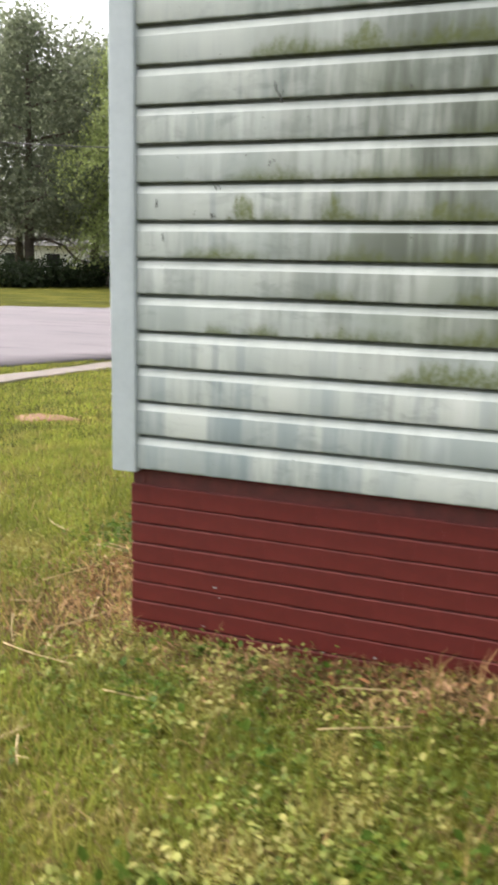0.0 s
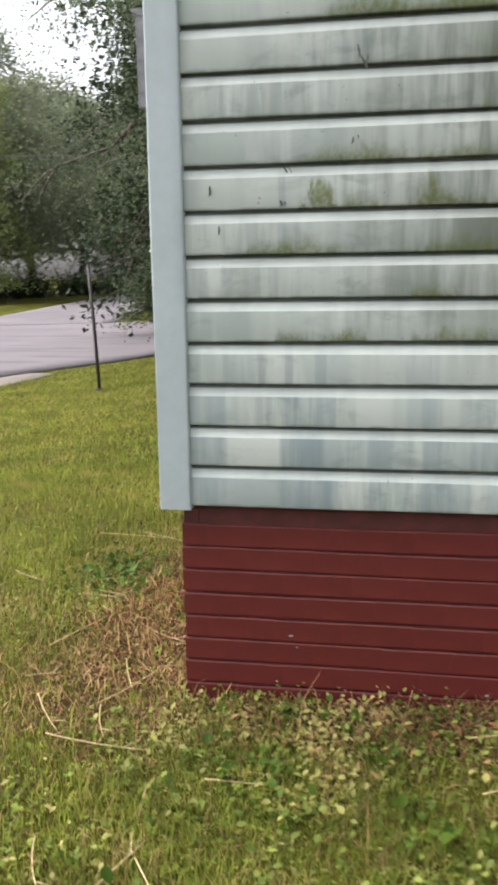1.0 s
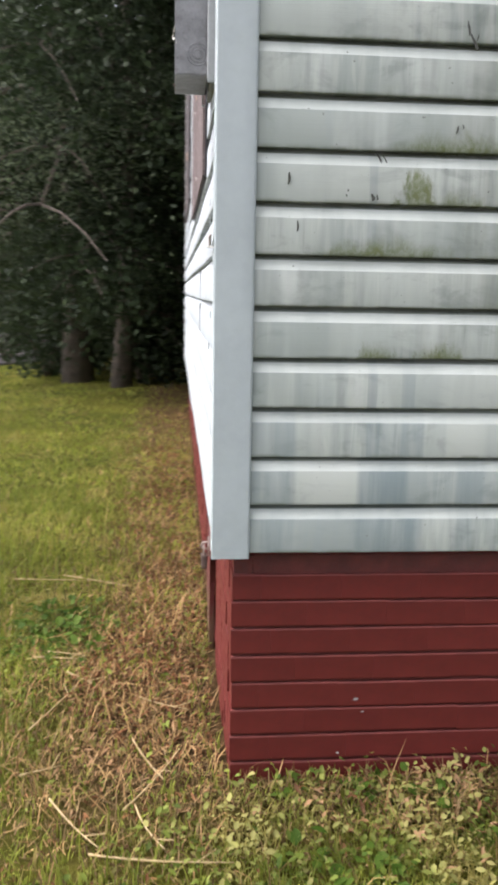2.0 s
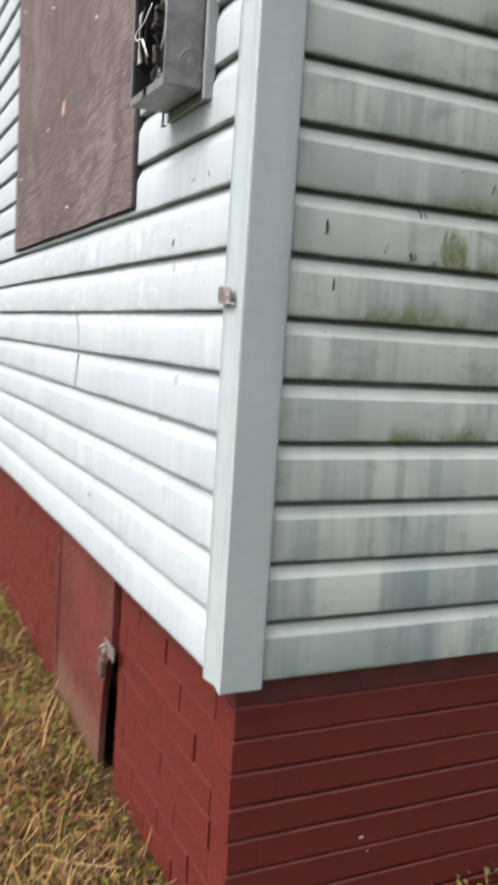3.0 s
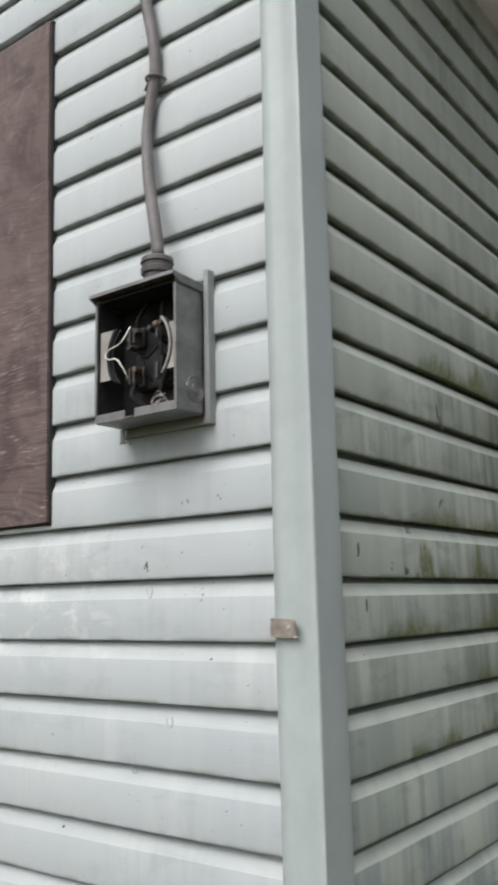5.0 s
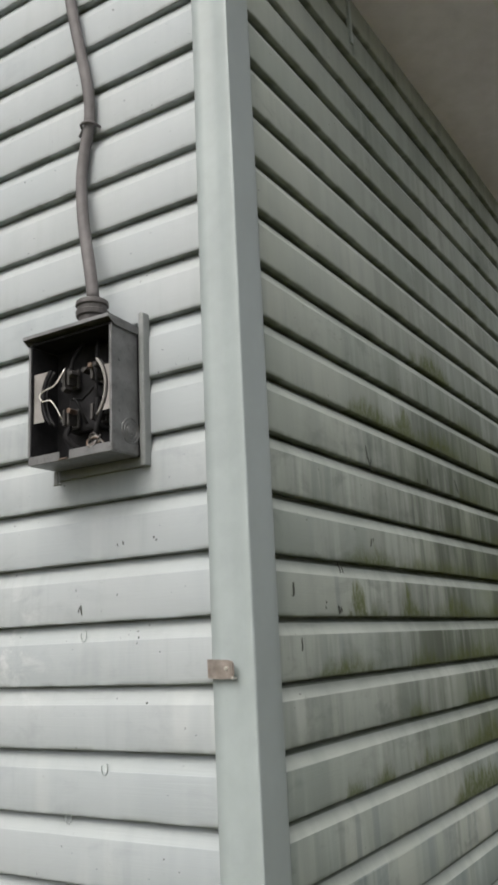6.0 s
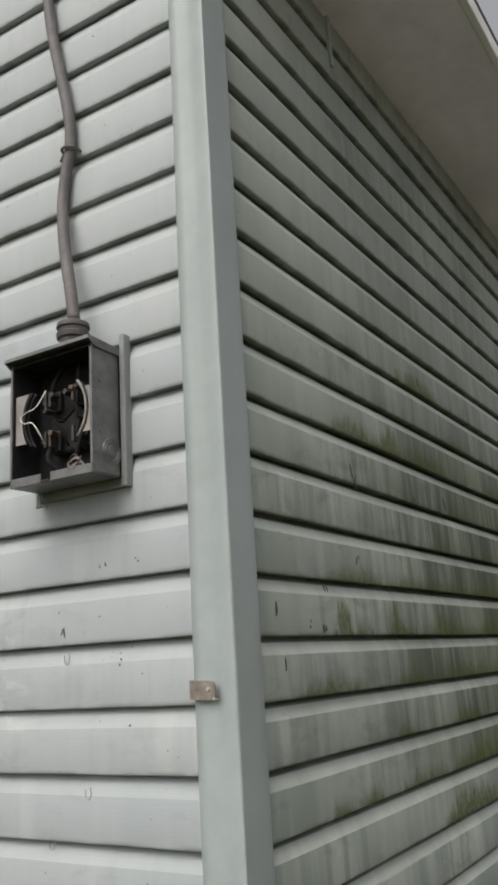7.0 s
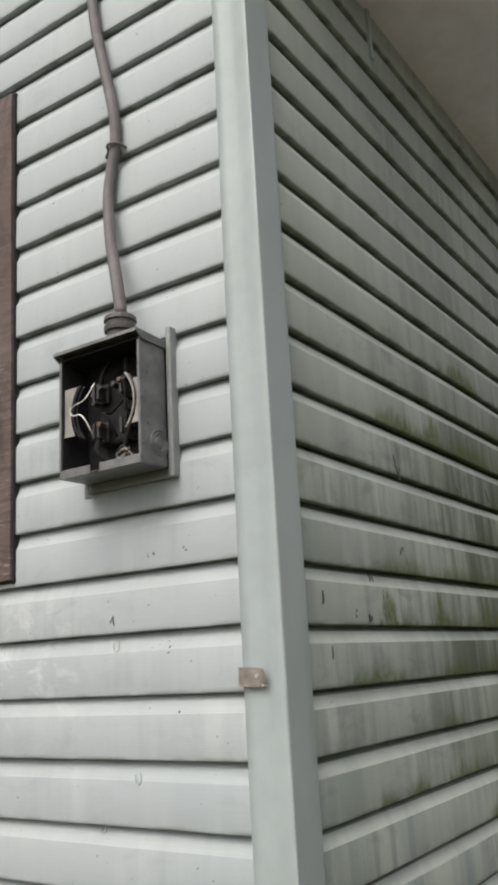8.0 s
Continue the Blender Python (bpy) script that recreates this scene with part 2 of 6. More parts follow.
    put(t, ramp(t, fine, 0.3, 0.7, 0.50 + 0.16 * algae, 0.66 + 0.16 * algae), b.inputs["Roughness"])
    b.inputs["Specular IOR Level"].default_value = 0.42 - 0.32 * algae
    grain = nd(t, "TexNoise", Scale=1.0, Detail=4.0, Roughness=0.6, Distortion=0.4)
    put(t, grid(7, 9.1, 330), grain.inputs["Vector"])
    bump(t, b, grain.outputs["Fac"], 0.22, 0.0012)
    return m


def plain(name, color, rough=0.5, metal=0.0, spread=0.25, scale=9.0, bumps=0.15, per_object=0.0, dist=0.002, dirt=None):
    """A surface with variation at two scales, and fine relief."""
    m, t, b = shader(name)
    p = place(t)
    big, small = noise_of(t, p, scale, 4), noise_of(t, p, scale * 9, 5, 0.6)
    lo = tuple(c * (1 - spread) for c in color)
    hi = tuple(min(1, c * (1 + spread)) for c in color)
    col = mix(t, ramp(t, mth(t, "ADD", mth(t, "MULTIPLY", big, 0.65), mth(t, "MULTIPLY", small, 0.35)), 0.3, 0.7), lo, hi)
    if dirt:
        col = mix(t, ramp(t, noise_of(t, p, scale * 2.3, 6, 0.68), 0.54, 0.70, 0, 0.7), col, dirt)
    if per_object:
        r = nd(t, "ObjectInfo").outputs["Random"]
        col = mix(t, mth(t, "MULTIPLY", r, per_object), col, tuple(c * 0.55 for c in color))
    put(t, col, b.inputs["Base Color"])
    put(t, ramp(t, small, 0.3, 0.7, rough - 0.08, min(1, rough + 0.1)), b.inputs["Roughness"])
    b.inputs["Metallic"].default_value = metal
    bump(t, b, mth(t, "ADD", big, small), bumps, dist)
    return m


def leaf_material(name, dark, light, dry=None, dry_share=0.0, glow=0.45, rough=0.5, patches=0.35):
    """Leaves and blades: colour differs from piece to piece, and light passes through."""
    m, t, b = shader(name)
    r = nd(t, "NewGeometry").outputs["Random Per Island"]
    col = mix(t, r, dark, light)
    if dry:
        r2 = mth(t, "FRACT", mth(t, "MULTIPLY", r, 37.7))
        col = mix(t, mth(t, "LESS_THAN", r2, dry_share), col, dry)
    patch = noise_of(t, place(t), 2.1, 4)
    col = mix(t, ramp(t, patch, 0.38, 0.62, 0.0, patches), col, tuple(c * 0.7 for c in dark))
    if dry:
        worn = noise_of(t, place(t), 2.7, 4, 0.6)
        col = mix(t, ramp(t, worn, 0.52, 0.64, 0.0, 0.65), col, dry)
    put(t, col, b.inputs["Base Color"])
    b.inputs["Roughness"].default_value = rough
    b.inputs["Specular IOR Level"].default_value = 0.08
    tr = nd(t, "BsdfTranslucent")
    put(t, mix(t, 0.5, col, tuple(min(1, c * 1.5) for c in light)), tr.inputs["Color"])
    mx = nd(t, "MixShader", Fac=glow)
    t.links.new(b.outputs[0], mx.inputs[1])
    t.links.new(tr.outputs[0], mx.inputs[2])
    t.links.new(mx.outputs[0], t.nodes["Material Output"].inputs["Surface"])
    return m


def hatch_paint():
    """Dull red paint on board, worn to grey-tan wood in ragged patches low down."""
    m, t, b = shader("red_paint_board")
    p = place(t)
    big, small, long_ = noise_of(t, p, 4.0, 4), noise_of(t, p, 36.0, 5, 0.6), noise_of(t, place(t, (1, 3.0, 0.6)), 9.0, 6, 0.7, 0.4)
    col = mix(t, ramp(t, big, 0.35, 0.65), (0.080, 0.0150, 0.0130), (0.122, 0.0225, 0.0200))
    col = mix(t, ramp(t, noise_of(t, p, 9.2, 6, 0.68), 0.54, 0.70, 0, 0.6), col, (0.12, 0.05, 0.04))
    at = nd(t, "SeparateXYZ")
    t.links.new(p, at.inputs[0])
    edge = mth(t, "SUBTRACT", mth(t, "ADD", -0.05, mth(t, "MULTIPLY", long_, 0.36)), at.outputs[2])
    col = mix(t, ramp(t, edge, -0.02, 0.09, 0.0, 0.8), col, mix(t, small, (0.085, 0.043, 0.026), (0.165, 0.092, 0.060)))
    put(t, col, b.inputs["Base Color"])
    put(t, ramp(t, small, 0.3, 0.7, 0.45, 0.65), b.inputs["Roughness"])
    bump(t, b, mth(t, "ADD", big, small), 0.35, 0.002)
    return m


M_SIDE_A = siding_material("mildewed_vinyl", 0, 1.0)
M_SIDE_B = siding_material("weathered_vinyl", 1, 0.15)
M_POST = plain("trim_vinyl", (0.325, 0.372, 0.374), 0.45, 0, 0.10, 3.0, 0.08)
M_BRICK = plain("painted_brick", (0.099, 0.0145, 0.0112), 0.60, 0, 0.20, 7.0, 0.25, 0.14, 0.0012)
M_BRICK.node_tree.nodes["Principled BSDF"].inputs["Specular IOR Level"].default_value = 0.25
# Paler brick tint for top edges, painting in the light they catch.
M_EDGE_LIGHT = plain("brick_edge_light", (0.120, 0.024, 0.019), 0.8, 0, 0.35, 14.0, 0.3)
M_MORTAR = plain("painted_mortar", (0.075, 0.012, 0.009), 0.7, 0, 0.3, 18.0, 0.6, 0, 0.003)
M_SOFFIT = plain("soffit_paint", (0.80, 0.77, 0.86), 0.6, 0, 0.12, 2.0, 0.1)
M_ROOF = plain("asphalt_shingle", (0.06, 0.058, 0.055), 0.9, 0, 0.3, 12.0, 0.5)
M_SHEATH = plain("sheathing", (0.24, 0.18, 0.12), 0.8, 0, 0.2, 5.0, 0.2)
M_DOOR = hatch_paint()
M_GALV = plain("grey_galvanised_steel", (0.165, 0.168, 0.170), 0.45, 0.4, 0.3, 22.0, 0.2, 0, 0.001, (0.085, 0.080, 0.076))
M_PLATE = plain("grey_painted_board", (0.225, 0.24, 0.24), 0.6, 0, 0.15, 14.0, 0.2)
M_BLACK = plain("black_insulation", (0.010, 0.010, 0.011), 0.75, 0, 0.4, 40.0, 0.2)
# Near-black tone puts the shade inside the box into the colour.
M_INSIDE = plain("shade_dark_steel", (0.022, 0.022, 0.024), 0.75, 0.1, 0.4, 30.0, 0.2)
M_LEAD_DARK = plain("dark_lead_insulation", (0.018, 0.018, 0.019), 0.95, 0, 0.3, 40.0, 0.2)
M_LEAD_DARK.node_tree.nodes["Principled BSDF"].inputs["Specular IOR Level"].default_value = 0.12
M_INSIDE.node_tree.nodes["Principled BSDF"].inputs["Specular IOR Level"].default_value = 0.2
M_JAW = plain("corroded_jaw", (0.055, 0.052, 0.050), 0.6, 0.3, 0.4, 60.0, 0.3, 0, 0.001)
M_FIBRE = plain("grey_fibre_liner", (0.26, 0.25, 0.24), 0.7, 0, 0.2, 30.0, 0.15)
M_WIRE = plain("bare_aluminium_wire", (0.65, 0.63, 0.58), 0.3, 0.8, 0.15, 60.0, 0.05)
M_COPPER = plain("tarnished_copper", (0.16, 0.115, 0.09), 0.5, 0.6, 0.3, 60.0, 0.1)
M_CABLE = plain("weathered_cable_sheath", (0.118, 0.111, 0.113), 0.65, 0, 0.2, 30.0, 0.35, 0, 0.001)
M_HUB = plain("dark_hub_casting", (0.080, 0.075, 0.075), 0.6, 0.2, 0.3, 30.0, 0.35, 0, 0.001)
M_RUST = plain("rusty_steel", (0.115, 0.085, 0.07), 0.6, 0.45, 0.4, 45.0, 0.4, 0, 0.001, (0.30, 0.26, 0.23))
M_STRAP = plain("bare_bent_metal", (0.30, 0.265, 0.24), 0.4, 0.6, 0.3, 60.0, 0.3, 0, 0.001, (0.27, 0.20, 0.16))
M_NAIL = plain("bright_nail_head", (0.62, 0.60, 0.56), 0.35, 0.7, 0.1, 90.0, 0.05)
M_MARK = plain("dark_gouge", (0.055, 0.058, 0.05), 0.8, 0, 0.3, 90.0, 0.1)
M_RING = plain("scuffed_vinyl", (0.24, 0.27, 0.26), 0.7, 0, 0.3, 90.0, 0.1)
M_POLE = plain("dark_steel_post", (0.045, 0.04, 0.04), 0.6, 0.4, 0.3, 20.0, 0.2)
M_WHITE = plain("white_paint", (0.80, 0.80, 0.79), 0.5, 0, 0.1, 6.0, 0.1)
M_BARK = plain("bark", (0.085, 0.068, 0.052), 0.9, 0, 0.4, 11.0, 0.9, 0, 0.02)
# Pale neutral surface of the added light-bouncing ground.
M_BOUNCE = plain("pale_bounce_ground", (0.28, 0.262, 0.272), 0.95, 0, 0.35, 5.0, 0.6, 0, 0.01, (0.13, 0.115, 0.085))
M_CONCRETE = plain("old_concrete", (0.150, 0.128, 0.108), 0.95, 0, 0.2, 3.0, 0.3, 0, 0.004)


def plywood():
    m, t, b = shader("weathered_plywood")
    p = place(t, (1, 1, 1))
    warp = noise_of(t, place(t, (1, 1.3, 0.9)), 2.0, 3, 0.5, 0.3)
    pos = nd(t, "SeparateXYZ")
    t.links.new(p, pos.inputs[0])

    def fibres(su, sz, bend):
        c = nd(t, "CombineXYZ")
        put(t, mth(t, "MULTIPLY", pos.outputs[1], su), c.inputs[1])
        put(t, mth(t, "MULTIPLY", mth(t, "ADD", pos.outputs[2], mth(t, "ADD", mth(t, "MULTIPLY", warp, bend), mth(t, "MULTIPLY", pos.outputs[1], 0.10))), sz), c.inputs[2])
        return c.outputs[0]

    # grain bends round the knots
    for ky, kz, ry, rz, push in ((0.835, 1.565, 0.11, 0.060, 0.050), (0.900, 2.195, 0.12, 0.075, 0.060), (0.880, 2.470, 0.10, 0.085, 0.055), (1.30, 1.86, 0.14, 0.08, 0.06), (1.75, 2.35, 0.15, 0.08, 0.06), (1.62, 1.63, 0.13, 0.07, 0.05)):
        dy = mth(t, "POWER", mth(t, "ABSOLUTE", mth(t, "DIVIDE", mth(t, "SUBTRACT", pos.outputs[1], ky), ry)), 2.0)
        dz = mth(t, "POWER", mth(t, "ABSOLUTE", mth(t, "DIVIDE", mth(t, "SUBTRACT", pos.outputs[2], kz), rz)), 2.0)
        warp = mth(t, "SUBTRACT", warp, mth(t, "MULTIPLY", mth(t, "EXPONENT", mth(t, "MULTIPLY", mth(t, "ADD", dy, dz), -1.0)), push / 0.085))
    low_ = ramp(t, pos.outputs[2], 1.62, 2.30, 1.0, 0.35)
    grain = noise_of(t, fibres(3.0, 62.0, 0.085), 1.0, 4, 0.6, 0.2)
    fibre = noise_of(t, fibres(16.0, 190.0, 0.085), 1.0, 5, 0.7, 0.6)
    blot = noise_of(t, place(t, (1, 1.2, 1.0)), 5.5, 7, 0.68, 0.7)
    broad = noise_of(t, place(t, (1, 1.0, 1.0)), 1.7, 3, 0.5)
    col = mix(t, ramp(t, broad, 0.36, 0.64), (0.088, 0.060, 0.056), (0.130, 0.098, 0.091))
    col = mix(t, ramp(t, blot, 0.44, 0.64, 0, 0.72), col, (0.040, 0.026, 0.025))
    col = mix(t, mth(t, "MULTIPLY", ramp(t, grain, 0.46, 0.60, 0, 0.65), low_), col, (0.040, 0.026, 0.024))
    wear = noise_of(t, place(t, (1, 2.4, 2.6)), 3.6, 7, 0.75, 1.0)
    shreds = mth(t, "MULTIPLY", ramp(t, fibre, 0.52, 0.66), ramp(t, wear, 0.46, 0.60, 0.12, 1.0))
    col = mix(t, mth(t, "MULTIPLY", mth(t, "MULTIPLY", shreds, low_), 0.85), col, (0.29, 0.225, 0.205))
    pale_ = noise_of(t, place(t, (1, 1.6, 1.2)), 8.0, 7, 0.75, 0.9)
    col = mix(t, ramp(t, pale_, 0.55, 0.72, 0, 0.60), col, (0.185, 0.150, 0.142))
    put(t, col, b.inputs["Base Color"])
    b.inputs["Roughness"].default_value = 0.78
    bump(t, b, mth(t, "ADD", grain, fibre), 0.3, 0.003)
    return m


def soil():
    """Lawn earth under the blades: green-brown, with bare and dry patches."""
    m, t, b = shader("lawn_soil")
    p = place(t)
    a, c, d = noise_of(t, p, 0.55, 4), noise_of(t, p, 6.0, 6, 0.65), noise_of(t, p, 60.0, 4, 0.7)
    col = mix(t, ramp(t, a, 0.38, 0.62), (0.040, 0.046, 0.006), (0.085, 0.084, 0.012))
    col = mix(t, ramp(t, c, 0.56, 0.72, 0, 0.7), col, (0.12, 0.080, 0.032))
    col = mix(t, ramp(t, d, 0.45, 0.7, 0, 0.5), col, (0.045, 0.040, 0.012))
    at = nd(t, "SeparateXYZ")
    t.links.new(p, at.inputs[0])
    strip_ = ramp(t, mth(t, "ADD", mth(t, "ABSOLUTE", mth(t, "ADD", at.outputs[0], 0.05)), mth(t, "MULTIPLY", c, 0.5)), 0.45, 0.75, 1.0, 0.0)
    strip_ = mth(t, "MULTIPLY", strip_, ramp(t, at.outputs[1], -0.5, 0.2))
    col = mix(t, mth(t, "MULTIPLY", strip_, 0.85), col, mix(t, ramp(t, d, 0.4, 0.65), (0.040, 0.022, 0.011), (0.105, 0.060, 0.030)))
    put(t, col, b.inputs["Base Color"])
    b.inputs["Roughness"].default_value = 0.95
    b.inputs["Specular IOR Level"].default_value = 0.05
    bump(t, b, mth(t, "ADD", c, d), 0.7, 0.03)
    return m


def asphalt():
    m, t, b = shader("worn_asphalt")
    p = place(t)
    a, c, d = noise_of(t, p, 0.35, 4), noise_of(t, place(t, (0.4, 2.2, 1)), 1.0, 5, 0.6), noise_of(t, p, 40.0, 3, 0.7)
    col = mix(t, ramp(t, a, 0.35, 0.65), (0.122, 0.110, 0.117), (0.172, 0.155, 0.164))
    col = mix(t, ramp(t, c, 0.52, 0.66, 0, 0.6), col, (0.078, 0.071, 0.075))
    col = mix(t, ramp(t, d, 0.4, 0.7, 0, 0.25), col, (0.13, 0.12, 0.12))
    put(t, col, b.inputs["Base Color"])
    put(t, ramp(t, a, 0.4, 0.6, 0.80, 0.95), b.inputs["Roughness"])
    b.inputs["Specular IOR Level"].default_value = 0.25
    bump(t, b, d, 0.4, 0.004)
    return m


M_DOCK = leaf_material("dark_weed_leaf", (0.030, 0.062, 0.007), (0.100, 0.155, 0.024), None, 0, 0.3)
M_CLOVER = leaf_material("clover_leaf", (0.070, 0.105, 0.022), (0.30, 0.345, 0.085), (0.42, 0.38, 0.13), 0.14, 0.40, 0.5, 0.4)
M_EARTH = plain("bare_red_earth", (0.17, 0.090, 0.046), 0.95, 0, 0.25, 14.0, 0.8, 0, 0.01, (0.13, 0.10, 0.04))
M_PLY = plywood()
M_SOIL = soil()
M_ROAD = asphalt()
M_GRASS = leaf_material("lawn_blade", (0.066, 0.095, 0.015), (0.290, 0.320, 0.054), (0.30, 0.225, 0.090), 0.14, 0.42, 0.5, 0.65)
M_WEED = leaf_material("weed_leaf", (0.034, 0.070, 0.011), (0.255, 0.310, 0.062), (0.36, 0.32, 0.12), 0.12, 0.40, 0.5, 0.55)
M_STRAW = leaf_material("dry_straw", (0.150, 0.088, 0.036), (0.42, 0.275, 0.120), None, 0, 0.15)
M_THATCH = leaf_material("dead_thatch", (0.070, 0.046, 0.020), (0.24, 0.165, 0.075), None, 0, 0.15)
M_LITTER = leaf_material("dead_leaf", (0.055, 0.026, 0.012), (0.29, 0.142, 0.064), (0.46, 0.30, 0.16), 0.08, 0.12, 0.7)
# Far leaves made paler and greyer: haze is put into the colour.
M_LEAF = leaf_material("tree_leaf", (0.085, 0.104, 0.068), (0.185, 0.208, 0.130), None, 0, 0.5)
# Brighter leaf copy with the sunlit look put into its green.
M_LEAF_SUN = leaf_material("sunlit_tree_leaf", (0.130, 0.170, 0.062), (0.28, 0.33, 0.125), None, 0, 0.5)
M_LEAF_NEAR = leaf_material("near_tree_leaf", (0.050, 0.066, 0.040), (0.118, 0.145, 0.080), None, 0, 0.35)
# Shade of the wood and hedge painted into the leaves, near black.
M_LEAF_SHADE = leaf_material("shaded_wood_leaf", (0.013, 0.020, 0.010), (0.034, 0.050, 0.022), None, 0, 0.25)


# ---------------------------------------------------------------- builders
def mesh_of(name, verts, faces, material, smooth=False):
    """A mesh from arrays: verts (n, 3), faces (m, k)."""
    verts, faces = np.asarray(verts, np.float32), np.asarray(faces, np.int32)
    me = bpy.data.meshes.new(name)
    me.vertices.add(len(verts))
    me.vertices.foreach_set("co", verts.ravel())
    k = faces.shape[1]
    me.loops.add(faces.size)
    me.loops.foreach_set("vertex_index", faces.ravel())
    me.polygons.add(len(faces))
    me.polygons.foreach_set("loop_start", np.arange(0, faces.size, k, dtype=np.int32))
    me.polygons.foreach_set("loop_total", np.full(len(faces), k, np.int32))
    if smooth:
        me.polygons.foreach_set("use_smooth", np.ones(len(faces), bool))
    me.update(calc_edges=True)
    me.materials.append(material)
    return me


def linked(name, me, parent=None, label=""):
    ob = new(name, me)
    if parent:
        ob.parent = parent
    return tagged(ob, label)


def part(name, bm, material, parent=None, label="", smooth=False):
    """One mesh object out of a bmesh, under a thing or a part."""
    me = bpy.data.meshes.new(name)
    bmesh.ops.recalc_face_normals(bm, faces=bm.faces)
    bm.to_mesh(me)
    bm.free()
    me.materials.append(material)
    if smooth:
        me.polygons.foreach_set("use_smooth", np.ones(len(me.polygons), bool))
    return linked(name, me, parent, label)


def thing(name, at=(0, 0, 0), label="", category="", group="", kind=""):
    ob = new(name)
    ob.location = at
    ob.empty_display_size = 0.05
    return tagged(ob, label, category, group, kind)


def box(bm, lo, hi, bevel=0.0, turn=None):
    """A box from corner to corner, with bevelled edges; turn: a matrix applied to it."""
    lo, hi = Vector(lo), Vector(hi)
    made = bmesh.ops.create_cube(bm, size=1.0)["verts"]
    for v in made:
        v.co = Vector([(lo[i] + hi[i]) / 2 + v.co[i] * (hi[i] - lo[i]) for i in range(3)])
    if turn:
        bmesh.ops.transform(bm, matrix=turn, verts=made)
    if bevel:
        edges = list({e for v in made for e in v.link_edges})
        bmesh.ops.bevel(bm, geom=edges, offset=bevel, segments=2, affect="EDGES", profile=0.5)
    return bm


def boxed(lo, hi, bevel=0.0, turn=None):
    return box(bmesh.new(), lo, hi, bevel, turn)


def tube(points, radii, sides=8, bm=None, caps=True):
    """A round tube along points."""
    bm = bm or bmesh.new()
    pts = [Vector(p) for p in points]
    if not hasattr(radii, "__len__"):
        radii = [radii] * len(pts)
    rings, side = [], None
    for i, p in enumerate(pts):
        way = (pts[min(i + 1, len(pts) - 1)] - pts[max(i - 1, 0)]).normalized()
        if side is None:
            side = way.orthogonal().normalized()
        side = (side - way * side.dot(way)).normalized()
        up = way.cross(side)
        rings.append([bm.verts.new(p + float(radii[i]) * (math.cos(a) * side + math.sin(a) * up)) for a in np.linspace(0, 2 * math.pi, sides, endpoint=False).tolist()])
    for a, b in zip(rings, rings[1:]):
        for j in range(sides):
            bm.faces.new((a[j], a[(j + 1) % sides], b[(j + 1) % sides], b[j]))
    if caps:
        bm.faces.new(rings[0][::-1])
        bm.faces.new(rings[-1])
    return bm


def curve_points(points, n=24):
    """A smooth line through points."""
    pts = np.array(points, float)
    q = np.vstack([2 * pts[0] - pts[1], pts, 2 * pts[-1] - pts[-2]])
    out = []
    for s in np.linspace(0, len(pts) - 1, n):
        i = min(int(s), len(pts) - 2)
        f = s - i
        a, b, c, d = q[i], q[i + 1], q[i + 2], q[i + 3]
        out.append(0.5 * (2 * b + (c - a) * f + (2 * a - 5 * b + 4 * c - d) * f * f + (3 * b - a - 3 * c + d) * f ** 3))
    return out


def thicken(bm, depth):
    """Gives flat faces a thickness."""
    bm.normal_update()
    bmesh.ops.solidify(bm, geom=bm.faces[:], thickness=depth)
    return bm


def disc(bm, centre, normal, radius, depth, sides=20):
    c, n = Vector(centre), Vector(normal).normalized()
    return tube([c, c + n * depth * 0.7, c + n * depth], [radius, radius, radius * 0.86], sides, bm)


def ring(bm, centre, normal, radius, thick, sides=26):
    """A thin torus."""
    c, n = Vector(centre), Vector(normal).normalized()
    a = n.orthogonal().normalized()
    b = n.cross(a)
    loops = []
    for s in np.linspace(0, 2 * math.pi, sides, endpoint=False):
        w = math.cos(s) * a + math.sin(s) * b
        loops.append([bm.verts.new(c + w * (radius + thick * math.cos(q)) + n * thick * math.sin(q)) for q in np.linspace(0, 2 * math.pi, 6, endpoint=False)])
    for i in range(sides):
        for j in range(6):
            bm.faces.new((loops[i][j], loops[(i + 1) % sides][j], loops[(i + 1) % sides][(j + 1) % 6], loops[i][(j + 1) % 6]))
    return bm


# ---------------------------------------------------------------- house shell
# siding profile: height within a course and depth behind the butt plane
BUTT = ((0.004, 0.0270), (-0.0025, 0.0255), (-0.0028, 0.0022), (-0.0022, 0.0006), (-0.0005, 0.0), (0.003, -0.0003), (0.0769, 0.0006), (0.0775, 0.0009), (0.0781, 0.0015), (0.0787, 0.0019))
PROFILE_SOUTH = BUTT + ((0.0900, 0.0070), (0.1005, 0.0120), (0.1025, 0.0150), (0.1050, 0.0210), (0.1075, 0.0255), (0.119, 0.0262))
PROFILE_WEST = BUTT + ((0.0960, 0.0096), (0.1070, 0.0148), (0.1095, 0.0160), (0.1120, 0.0172), (0.119, 0.0250))


